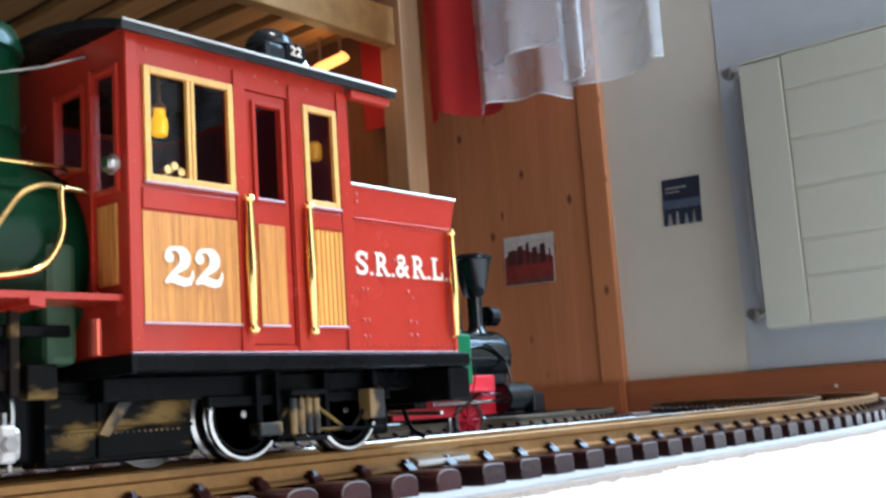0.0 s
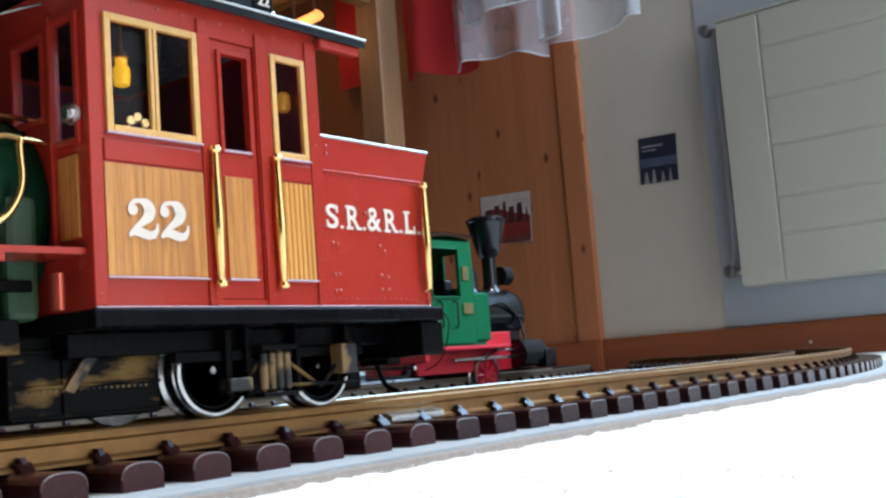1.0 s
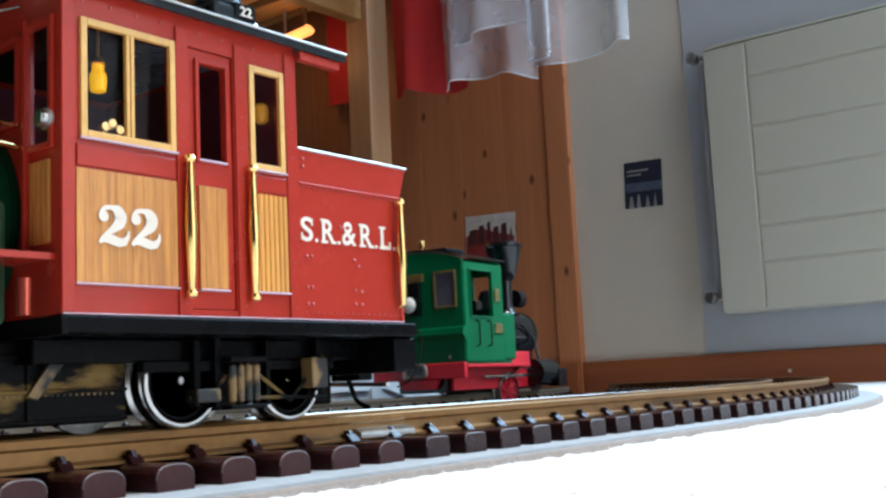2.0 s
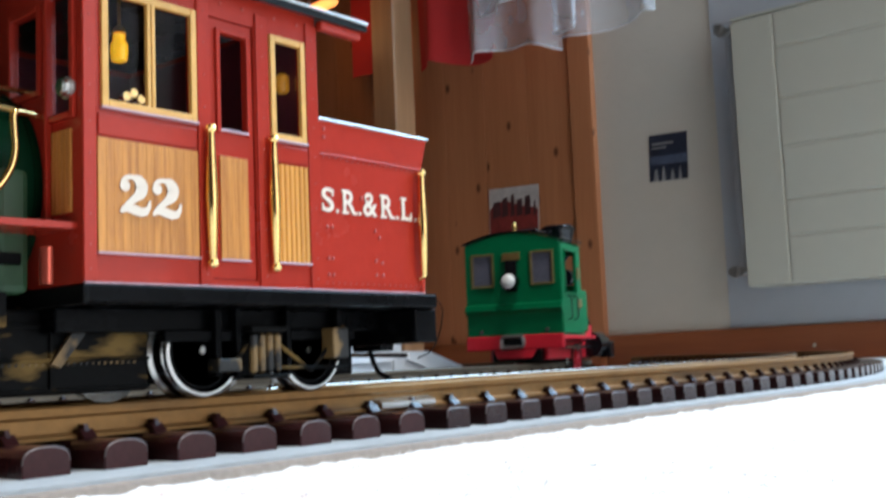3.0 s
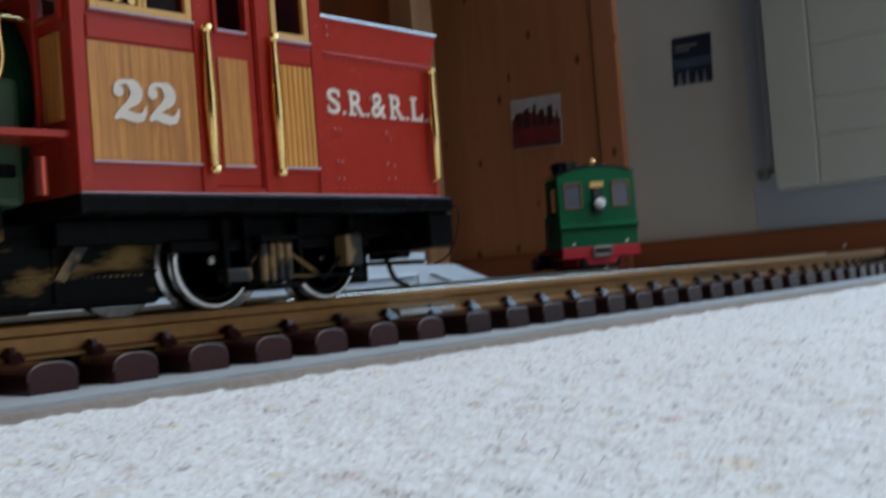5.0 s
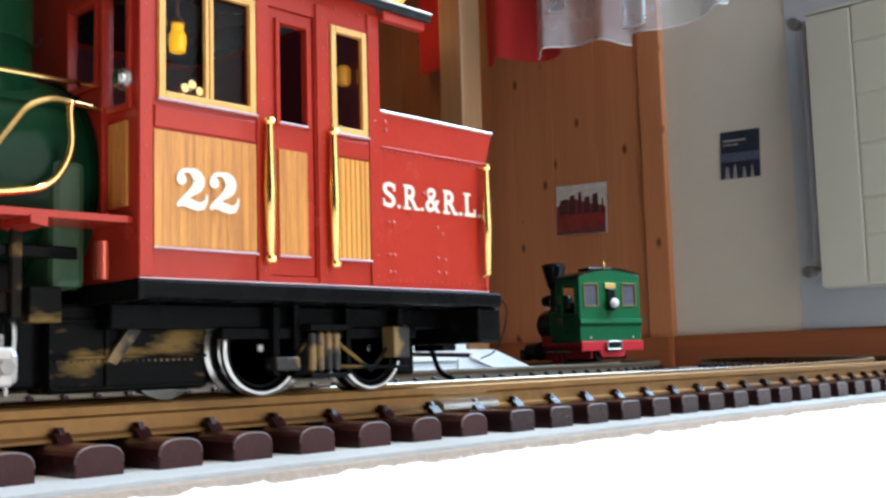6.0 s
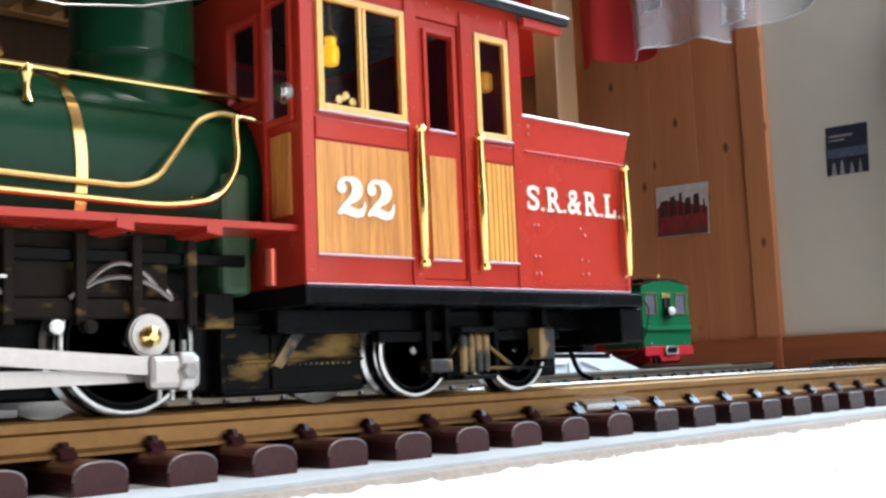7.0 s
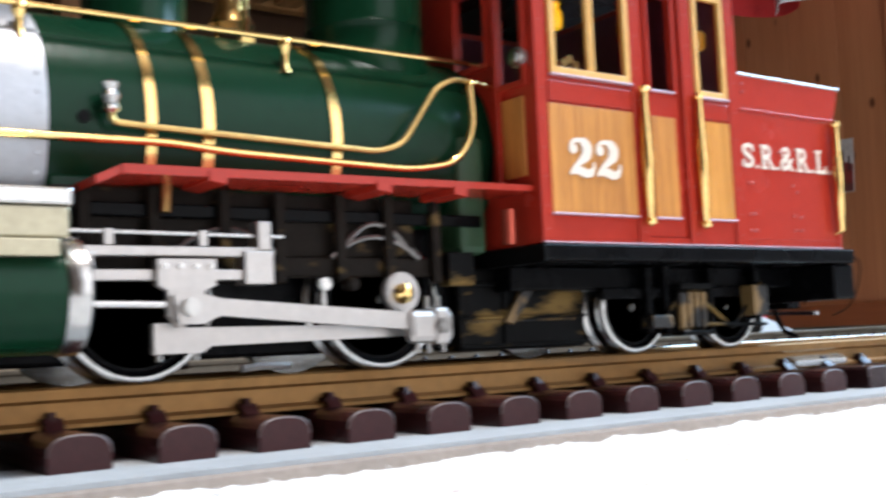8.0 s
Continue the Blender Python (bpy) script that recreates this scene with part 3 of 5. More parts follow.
def build_prints():
    """The two pictures pinned to the wall, flat sheets with plain areas of tone."""
    p = thing("photo_card", "dark blue photograph card on the white wall", "photograph", pose(-0.7225, 1.999, 0.420, 0, 2.0, 0))
    part("sheet", box(-0.0425, 0.0425, -0.0012, 0, -0.048, 0.048, 0), M_PHOTODK, p)
    part("title_bar", box(-0.036, 0.012, -0.0018, -0.0013, 0.027, 0.031, 0), M_PHOTOGREY, p)
    part("title_bar", box(-0.036, -0.004, -0.0018, -0.0013, 0.019, 0.022, 0), M_PHOTOGREY, p)
    part("band", box(-0.0425, 0.0425, -0.0018, -0.0013, -0.014, 0.004, 0), mat("slate_print", (0.08, 0.10, 0.15), 0.4, 0, 0.4, 40), p)
    for a, b, z in ((-0.034, -0.022, -0.024), (-0.016, -0.006, -0.02), (0.004, 0.014, -0.026), (0.022, 0.03, -0.02)):
        part("figure_patch", prism([(a, -0.048), (b, -0.048), (b - 0.004, z), (a + 0.004, z)], -0.0018, -0.0013, 'y'), M_PHOTOGREY, p)
    q = thing("photo_print", "colour photograph of a maroon train on pine panelling", "photograph", pose(-1.104, 1.986, 0.352, 0, 2.2, 0))
    part("sheet", box(-0.068, 0.068, -0.0012, 0, -0.056, 0.056, 0), M_PHOTOPALE, q)
    part("train_area", prism([(-0.066, -0.054), (0.066, -0.048), (0.066, 0.002), (0.040, 0.010), (0.02, 0.012), (-0.02, 0.026), (-0.050, 0.022), (-0.066, 0.008)], -0.0018, -0.0013, 'y'), M_PHOTORED, q)
    part("ground_area", prism([(-0.066, -0.0545), (0.066, -0.0545), (0.066, -0.038), (-0.066, -0.048)], -0.0023, -0.0019, 'y'), mat("brown_print", (0.16, 0.05, 0.045), 0.4, 0, 0.3, 40), q)
    for a, b, z in ((-0.058, -0.034, 0.026), (-0.032, -0.014, 0.034), (-0.008, 0.004, 0.040), (0.008, 0.026, 0.028), (0.030, 0.048, 0.034), (0.054, 0.062, 0.022)):
        part("dark_patch", prism([(a, -0.012), (b, -0.008), (b - 0.003, z), (a + 0.002, z - 0.003)], -0.0023, -0.0019, 'y'), M_PHOTOBROWN, q)


build_prints()


def build_bed():
    """The loft bed: square posts, rails and slats under the mattress, with pine boards behind."""
    b = thing("loft_bed", "pine loft bed with square posts and open slats", "bed")
    part("post", box(-1.405, -1.335, 1.86, 1.93, 0.0, 2.1, 0.004), M_POST, b, "pale knotty pine post")
    part("post", box(-2.40, -2.33, 1.86, 1.93, 0.0, 2.1, 0.004), M_POST, b)
    part("post", box(-2.40, -2.33, 0.75, 0.82, 0.0, 2.1, 0.004), M_POST, b)
    part("rail", box(-2.328, -1.407, 1.885, 1.91, 0.985, 1.10, 0.004), M_BEAM, b)
    part("rail", box(-2.39, -2.345, 0.822, 1.858, 0.955, 1.10, 0.004), M_BEAM, b)
    part("rail", box(-1.388, -1.350, 0.60, 1.858, 0.895, 0.99, 0.004), M_BEAM, b)
    for i in range(11):
        y = 0.70 + 0.105 * i
        part("slat", box(-2.343, -1.392, y, y + 0.07, 0.958, 0.980, 0.003), M_BEAM, b)
    part("mattress", box(-2.34, -1.395, 0.66, 1.855, 0.982, 1.10, 0.02), mat("dark_ticking", (0.10, 0.05, 0.04), 0.9, 0, 0.3, 20), b)
    lamp = thing("bed_lamp", "small glowing orange tube lamp under the bed slats", "lamp", pose(-1.514, 1.80, 0.880))
    part("shade", tube(rounded([(-0.050, 0, -0.004), (-0.044, 0, 0.0), (0.044, 0, 0.006), (0.050, 0, 0.010)], 0.004, 3), 0.013, 14), M_GLOW, lamp, smooth=True)
    for x in (-0.035, 0.035):
        part("stem", cyl((x, 0, 0.045), 0.004, 0.066), M_CHROME, lamp)


build_bed()


def drape(x0, x1, y, ztop, low, folds, depth, seed, nz=22, nx=90):
    """A hanging cloth in soft folds; low(u) is its lower edge."""
    bm = bmesh.new()
    rows = []
    for j in range(nz + 1):
        t = j / nz
        row = []
        for i in range(nx + 1):
            u = i / nx
            zb = low(u)
            z = ztop + (zb - ztop) * t
            f = math.sin(u * folds * 6.283 + seed + 0.8 * math.sin(3 * u + seed)) * depth * (0.35 + 0.65 * t)
            f += 0.4 * depth * noise.noise((u * 6, t * 2, seed))
            row.append(bm.verts.new((x0 + (x1 - x0) * u + 0.012 * t * math.sin(u * 9 + seed), y + f, z)))
        rows.append(row)
    for j in range(nz):
        for i in range(nx):
            bm.faces.new((rows[j][i], rows[j][i + 1], rows[j + 1][i + 1], rows[j + 1][i]))
    r = bmesh.ops.extrude_face_region(bm, geom=bm.faces[:])
    bmesh.ops.translate(bm, verts=[g for g in r["geom"] if isinstance(g, bmesh.types.BMVert)], vec=(0, 0.0012, 0))
    bmesh.ops.recalc_face_normals(bm, faces=bm.faces[:])
    edge = [v.co.copy() for v in rows[-1]]
    return bm, edge


def build_curtains():
    red = thing("red_curtain", "red cotton curtain hanging beside the bed post", "curtain", group="red curtains by the bed")
    bm, e = drape(-1.250, -1.000, 1.825, 1.75, lambda u: 0.676 + 0.010 * math.sin(u * 7) - 0.012 * u, 1.6, 0.020, 1.0)
    part("cloth", bm, M_REDCLOTH, red, smooth=True)
    red2 = thing("red_curtain", "narrow red cotton curtain behind the bed post", "curtain", group="red curtains by the bed")
    bm, e = drape(-1.56, -1.405, 1.945, 1.75, lambda u: 0.74 - 0.01 * u, 1.2, 0.014, 2.2, 14, 40)
    part("cloth", bm, M_REDCLOTH, red2, smooth=True)
    sh = thing("sheer_curtain", "white translucent voile curtain with a scalloped hem", "curtain")
    for x0, x1, y, low, folds, depth, seed, width in (
            (-1.028, -0.818, 1.768, lambda u: 0.742 - 0.022 * max(0.0, 0.25 - u) - 0.006 * math.sin(u * 6), 1.3, 0.018, 0.4, 0.0028),
            (-1.082, -0.832, 1.792, lambda u: 0.652 + 0.014 * math.sin(u * 4.2) - 0.008 * u, 2.2, 0.020, 1.4, 0.0026),
            (-0.832, -0.765, 1.758, lambda u: 0.662 - 0.016 * math.sin(u * 3.1), 0.8, 0.012, 2.0, 0.0026),
            (-0.853, -0.614, 1.800, lambda u: 0.656 - 0.008 * math.sin(u * 5) - 0.006 * u, 1.8, 0.014, 1.7, 0.0018)):
        bm, e = drape(x0, x1, y, 1.75, low, folds, depth, seed)
        part("cloth", bm, M_SHEER, sh, smooth=True)
        part("hem", tube(e[::2], width * 0.6, 6), M_HEM, sh)
    rod = thing("curtain_rod", "wooden curtain rod above the panelling", "curtain rod")
    part("rod", tube([(-1.62, 1.83, 1.755), (-0.62, 1.83, 1.755)], 0.012, 14), M_POST, rod, smooth=True)
    for x in (-1.5, -0.66):
        part("holder", box(x, x + 0.02, 1.84, 1.995, 1.74, 1.765, 0.002), M_POST, rod)


build_curtains()

# ---- model railway tracks ----
Y0C, XC, RN, RG = 0.58, -1.2, 1.2, 0.60
CENTRE = {RN: (XC, Y0C), RG: (-0.960, 0.850)}
PITCH = 0.0214


def along(r, s):
    """Place and heading on a track of curve radius r at s metres past the curve's start (before it: straight)."""
    cx, cy = CENTRE[r]
    if s < 0:
        return Vector((cx + r, cy + s, 0)), 0.0
    a = s / r
    return Vector((cx + r * math.cos(a), cy + r * math.sin(a), 0)), a


def sweep(profile, r, s0, s1, off, step=0.02):
    """A rail or strip: profile (across, height) carried along the track, off metres outward."""
    bm = bmesh.new()
    rings = []
    n = max(2, int((s1 - s0) / step))
    for i in range(n + 1):
        p, a = along(r, s0 + (s1 - s0) * i / n)
        d = Vector((math.cos(a), math.sin(a), 0))
        rings.append([bm.verts.new(p + d * (off + u) + Vector((0, 0, z))) for u, z in profile])
    m = len(profile)
    for A, B in zip(rings, rings[1:]):
        for k in range(m):
            j = (k + 1) % m
            bm.faces.new((A[k], A[j], B[j], B[k]))
    bm.faces.new(rings[0])
    bm.faces.new(list(reversed(rings[-1])))
    bmesh.ops.recalc_face_normals(bm, faces=bm.faces[:])
    return bm


RAILP = [(-0.0035, 0.0), (0.0035, 0.0), (0.0035, 0.0008), (0.0011, 0.0016), (0.0008, 0.0052), (0.0017, 0.0059), (0.0017, 0.0079), (0.0012, 0.0084), (-0.0012, 0.0084), (-0.0017, 0.0079), (-0.0017, 0.0059), (-0.0008, 0.0052), (-0.0011, 0.0016), (-0.0035, 0.0008)]


def sleeper_mesh(L=0.046, power=2.0, shoulder=0.45, plastic=None):
    """One plastic sleeper with an arched top, sloped ends and four rail chairs."""
    bm = bmesh.new()
    h, w = 0.0071, 0.0062
    arc = [math.pi * k / 10 for k in range(10, -1, -1)]
    top = [(w * math.copysign(abs(math.cos(a)) ** (2 / power), math.cos(a)), h * (shoulder + (1 - shoulder) * math.sin(a) ** (2 / power))) for a in arc]
    pr = [(-w, 0.0), *top, (w, 0.0)]
    rings = [[bm.verts.new((x, u * f, z * g)) for u, z in pr] for x, f, g in ((-L, 0.93, 0.93), (-L + 0.0009, 1, 1), (L - 0.00035, 1, 1), (L, 0.95, 0.95))]
    m = len(pr)
    for A, B in zip(rings, rings[1:]):
        for k in range(m):
            j = (k + 1) % m
            f = bm.faces.new((A[k], B[k], B[j], A[j]))
            if B is rings[-1] and 1 <= k <= 10:
                f.material_index = 1
    bm.faces.new(rings[0])
    bm.faces.new(list(reversed(rings[-1])))
    for sx in (-1, 1):
        for side in (-1, 1):
            c = sx * 0.0239 + side * 0.0043
            q = sx * 0.0239 + side * 0.0016
            o = sx * 0.0239 + side * 0.0068
            pts = [(o, h - 0.0002), (c, h + 0.0022), (q, h + 0.0022), (q, h + 0.0012), (q, h - 0.0002)]
            add_prism(bm, [(p[0], p[1]) for p in pts], -0.0019, 0.0019, 'y')
            add_prism(bm, [(o - side * 0.0008, h - 0.0002), (c - side * 0.0004, h + 0.0034), (q, h + 0.0034), (q, h - 0.0002)], -0.0007, 0.0007, 'y')
    bmesh.ops.recalc_face_normals(bm, faces=bm.faces[:])
    me = bpy.data.meshes.new("sleeper")
    bm.to_mesh(me)
    bm.free()
    me.materials.append(plastic or M_SLEEPER)
    me.materials.append(M_SLEEPERWORN)
    return me


SLEEPER = sleeper_mesh(power=2.6)
SLEEPER_SQUARE = sleeper_mesh(0.0482, 5.0, 0.55, M_SLEEPERDARK)
ZT = 0.004


def build_track(name, label, r, s0, s1, board):
    t = thing(name, label, "model track", pose(0, 0, 0), "model tracks on the floor")
    for off in (-0.0239, 0.0239):
        part("rail", sweep([(u, z + ZT + 0.0070) for u, z in RAILP], r, s0, s1, off), M_RAIL if r == RN else M_RAILDARK, t)
    # strip added on one rail only, for the bright reflection along its top
    part("rail_head", sweep([(-0.0009, 0.0), (0.0009, 0.0), (0.0006, 0.0003), (-0.0006, 0.0003)], r, s0, s1, -0.0239), M_RAILTOP, t, "bright strip that paints the reflection on the rail top").location = (0, 0, ZT + 0.0153)
    if board:
        part("track_board", sweep([(0.0300, -0.001), (0.0640, -0.001), (0.0640, ZT), (0.0300, ZT)], r, s0, s1, 0.0), M_UNDER if r == RN else M_LAYOUT, t, "grey painted board under the track")
        # inner part of the board, coloured dark for the locomotive's shadow
        part("inner_board", sweep([(-0.066, -0.001), (0.0299, -0.001), (0.0299, ZT - 0.0002), (-0.066, ZT - 0.0002)], r, s0, s1, 0.0), M_LAYOUT, t)
        part("board_edge", sweep([(0.0642, -0.001), (0.0668, -0.001), (0.0664, 0.0026), (0.0642, 0.0030)], r, s0, s1, 0.0), M_CARDEDGE, t)
    return t


near_track = build_track("curved_track", "brass-railed model track with brown plastic sleepers", RN, -0.95, 1.25, True)
inner_track = build_track("curved_track", "inner brass-railed model track with dark sleepers", RG, -1.1, 1.45, True)
for off in (0.0239,):
    j0 = 0.3125 - Y0C
    part("rail_joiner", sweep([(0.0010, ZT + 0.0076), (0.0047, ZT + 0.0076), (0.0047, ZT + 0.0094), (0.0010, ZT + 0.0110)], RN, j0 - 0.014, j0 + 0.014, off), M_RAILTOP, near_track, "bright metal rail joiner")


rin = RN - 0.0665
outline = [(WX0 + 0.05, -0.60), (XC + rin, -0.60), (XC + rin, Y0C)]
outline += [(XC + rin * math.cos(radians(a)), Y0C + rin * math.sin(radians(a))) for a in range(4, 61, 4)]
outline += [(WX0 + 0.05, Y0C + rin * math.sin(radians(60)))]
# near-black sheet over the carpet inside the curves
solo("layout_board", prism(outline, -0.001, 0.0030, 'z'), M_LAYOUT, "near-black sheet inside the track curves on the carpet", "baseboard panel")


# ---- the pale platform inside the inner curve ----
def build_platform():
    p = thing("station_platform", "pale grey plastic platform with a sloping end", "model platform", pose(-0.468, 0.0, 0.0))
    prof = [(0.468, 0.0030), (0.5106, 0.0324), (0.559, 0.0515), (0.8690, 0.0515), (0.8700, 0.0381), (0.915, 0.0373), (1.024, 0.0030)]
    part("body", prism(prof, -0.110, 0.0, 'x'), M_PLATFORM, p)
    for a, b, c, d in ((0.559, 0.676, 0.0265, 0.0295), (0.696, 0.853, 0.0265, 0.0295), (0.855, 0.858, 0.0030, 0.0295)):
        part("moulding", box(-0.0005, 0.0025, a, b, c, d, 0.0004), M_PLATFORM, p)
    part("moulding", prism([(0.8746, 0.0295), (0.883, 0.0295), (0.963, 0.0040), (0.9545, 0.0040)], -0.0005, 0.0025, 'x'), M_PLATFORM, p)


build_platform()

# ---- the red locomotive ----
RT = ZT + 0.0154
XS = 0.0465


def side_text_pose(x, y, z):
    return pose(x, y, z, 90, 0, 90)


def build_cab(L):
    cab = part("cab", box(-0.0450, 0.0450, 0.1765, 0.2530, 0.0492, 0.0512, 0.0003), M_REDDK, L, "red enamelled cab with yellow wooden window frames")
    door = (0.2140, 0.2298, 0.0512, 0.1243)
    w1, w3 = (0.1812, 0.2076, 0.0948, 0.1228), (0.2370, 0.2478, 0.0942, 0.1220)
    for sgn in (1, -1):
        lo, hi = (XS - 0.0018, XS) if sgn > 0 else (-XS, -XS + 0.0018)
        part("side_wall", wall(0.1745, 0.2545, 0.0490, 0.1335, [w1, door, w3], lo, hi, 'x'), M_RED, cab)
        dlo, dhi = (XS - 0.0022, XS - 0.0006) if sgn > 0 else (-XS + 0.0006, -XS + 0.0022)
        dr = part("door", wall(door[0] + 0.0003, door[1] - 0.0003, door[2] + 0.0003, door[3] - 0.0003, [(0.2176, 0.2270, 0.0932, 0.1203)], dlo, dhi, 'x'), M_RED, cab)

        def out(x):
            return sgn * x
        x0, x1 = sorted((out(XS - 0.0004), out(XS + 0.0010)))
        for (a, b, c, d), mull in (((0.1798, 0.2090, 0.0933, 0.1243), True), ((0.2355, 0.2492, 0.0925, 0.1235), False)):
            t = 0.0019
            fr = bmesh.new()
            add_box(fr, x0, x1, a, a + t, c, d, 0.0002)
            add_box(fr, x0, x1, b - t, b, c, d, 0.0002)
            add_box(fr, x0, x1, a + t, b - t, c, c + t, 0.0002)
            add_box(fr, x0, x1, a + t, b - t, d - t, d, 0.0002)
            if mull:
                add_box(fr, x0, x1, 0.1932, 0.1943, c + t, d - t, 0.0002)
                add_box(fr, x0, x1, 0.1946, 0.1957, c + t, d - t, 0.0002)
            f = part("window_frame", fr, M_TRIM, cab, "yellow varnished wooden window frame")
            gx = sorted((out(XS - 0.0016), out(XS - 0.0010)))
            g = part("pane", box(gx[0], gx[1], a + t, b - t, c + t, d - t, 0), M_GLASS, f)
            g.visible_shadow = False
            sx = sorted((out(XS), out(XS + 0.0014)))
            part("sill", box(sx[0], sx[1], a - 0.0004, b + 0.0004, c - 0.0006, c + 0.0001, 0.0002), M_LEDGE, cab)
        sx = sorted((out(XS - 0.0006), out(XS + 0.0003)))
        part("sill", box(sx[0], sx[1], 0.2170, 0.2276, 0.0923, 0.0930, 0.0002), M_LEDGE, dr)
        fb = bmesh.new()
        for a, b, c, d in ((0.2163, 0.2176, 0.092, 0.1215), (0.2270, 0.2283, 0.092, 0.1215), (0.2176, 0.2270, 0.1203, 0.1215)):
            add_box(fb, sx[0], sx[1], a, b, c, d, 0.0002)
        part("door_moulding", fb, M_RED, dr)
        # planking of the three lower panels
        for a, b, n, base, own in ((0.1786, 0.2091, 13, XS, cab), (0.2171, 0.2269, 5, XS - 0.0006, dr), (0.2364, 0.2496, 7, XS, cab)):
            w = (b - a) / n
            for i in range(n):
                px = sorted((out(base - 0.0002), out(base + 0.00062)))
                ya, yb = a + i * w, a + (i + 1) * w
                if n == 7:
                    arc = [(out(base - 0.0002), ya), *((out(base + 0.0002 + 0.0007 * math.sin(math.pi * k / 8)), ya + w * (0.5 - 0.5 * math.cos(math.pi * k / 8))) for k in range(9)), (out(base - 0.0002), yb)]
                    part("plank", prism(arc, 0.0570, 0.0854, 'z'), M_BEAD, own, smooth=True)
                else:
                    part("plank", box(px[0], px[1], ya + 0.00001, yb - 0.00001, 0.0570, 0.0854, 0.00007), M_PLANK, own)
            lx = sorted((out(base), out(base + 0.0012)))
            part("ledge", box(lx[0], lx[1], a - 0.0004, b + 0.0004, 0.0563, 0.0569, 0.0002), M_LEDGE, own)
        # raised borders and the corner strip
        st = bmesh.new()
        bx0, bx1 = sorted((out(XS), out(XS + 0.0007)))
        for a, b, c, d in ((0.1745, 0.1783, 0.0495, 0.1325), (0.2094, 0.2134, 0.0495, 0.1290), (0.2302, 0.2350, 0.0495, 0.1285), (0.2500, 0.2545, 0.0495, 0.1300), (0.1787, 0.2090, 0.0860, 0.0915), (0.2354, 0.2496, 0.0860, 0.0910)):
            add_box(st, bx0, bx1, a, b, c, d, 0.0003)
        part("border_strip", st, M_RED, cab)
        # thin pale line that paints the glint along the bottom of the side
        part("lower_edge", box(*sorted((out(XS + 0.0002), out(XS + 0.0011))), 0.1745, 0.3010, 0.0490, 0.0494, 0.0001), M_LEDGE, cab, "pale lower edge with the glint in its colour")
        # vertical handrails with knobs
        for y, z0, z1 in ((0.2122, 0.0552, 0.0918), (0.2346, 0.0550, 0.0920)):
            hx = out(XS + 0.0022)
            h = part("handrail", tube([(out(XS), y, z0), (hx, y, z0 + 0.0008), (hx, y, (z0 + z1) / 2), (hx, y, z1 - 0.0008), (out(XS), y, z1)], [0.0008, 0.0011, 0.0018, 0.0011, 0.0008], 10), M_BRASS, cab, "polished brass handrail", True)
            for z in (z0, z1):
                part("knob", lathe([(0.0003, -0.0014), (0.0013, -0.0008), (0.0016, 0.0), (0.0013, 0.0009), (0.0003, 0.0014)], (hx, y, z), 'z', 12), M_BRASS, h)
        rv = bmesh.new()
        for y in (0.1763, 0.2115, 0.2325, 0.2523):
            for z in (0.0525, 0.0585, 0.066, 0.0735, 0.081, 0.089, 0.098, 0.107, 0.116, 0.125):
                add_box(rv, *sorted((out(XS + 0.0005), out(XS + 0.0009))), y - 0.00026, y + 0.00026, z - 0.00026, z + 0.00026, 0.0001)
        for y in (0.181, 0.189, 0.197, 0.205, 0.218, 0.226, 0.238, 0.247):
            add_box(rv, *sorted((out(XS - 0.0002), out(XS + 0.0004))), y - 0.0004, y + 0.0004, 0.1283, 0.1291, 0.0002)
        part("rivets", rv, M_RIVET, cab)
    # front and rear walls
    fh = [(0.0145, 0.0275, 0.1000, 0.1205), (0.0325, 0.0425, 0.0920, 0.1225), (-0.0275, -0.0145, 0.1000, 0.1205), (-0.0425, -0.0325, 0.0920, 0.1225)]
    fw = part("front_wall", wall(-0.0447, 0.0447, 0.0490, 0.1335, fh, 0.1748, 0.1762, 'y'), M_RED, cab)
    for sg in (1, -1):
        for (a, b, c, d) in fh[:2]:
            fb = bmesh.new()
            p, q = sorted((sg * a, sg * b))
            for u, v, s, t in ((p - 0.0018, p, c - 0.0018, d + 0.0018), (q, q + 0.0018, c - 0.0018, d + 0.0018), (p, q, c - 0.0018, c), (p, q, d, d + 0.0018)):
                add_box(fb, u, v, 0.1734, 0.1750, s, t, 0.0003)
            part("window_frame", fb, M_RED, fw)
            g = part("pane", box(p, q, 0.1752, 0.1756, c, d, 0), M_GLASS, fw)
            g.visible_shadow = False
        for i in range(4):
            a = 0.0335 + i * 0.0022
            p, q = sorted((sg * a, sg * (a + 0.002)))
            part("plank", box(p, q, 0.1740, 0.1749, 0.0668, 0.0878, 0.0003), M_PLANK, fw)
        p, q = sorted((sg * 0.0318, sg * 0.0332))
        part("moulding", box(p, q, 0.1728, 0.1749, 0.0655, 0.1250, 0.0003), M_RED, fw)
    gauge = part("gauge", cyl((0.0422, 0.1722, 0.0976), 0.0023, 0.0022, 'y', 20, bev=0.0005), M_STEEL, cab, "round silver gauge")
    part("gauge_rim", cyl((0.0422, 0.1734, 0.0976), 0.0027, 0.0016, 'y', 20, bev=0.0003), M_CHROME, gauge)
    part("rear_wall", wall(-0.0447, 0.0447, 0.0490, 0.1335, [(-0.034, -0.01, 0.108, 0.124), (0.01, 0.034, 0.108, 0.124)], 0.2525, 0.2540, 'y'), M_REDDK, cab)
    # roof
    pts = []
    n = 16
    top = lambda x: 0.1425 - 0.0088 * abs(x / 0.0505) ** 2.0
    for i in range(n + 1):
        x = -0.0505 + 0.101 * i / n
        pts.append((x, top(x)))
    for i in range(n, -1, -1):
        x = -0.0505 + 0.101 * i / n
        pts.append((x, top(x) - 0.0024))
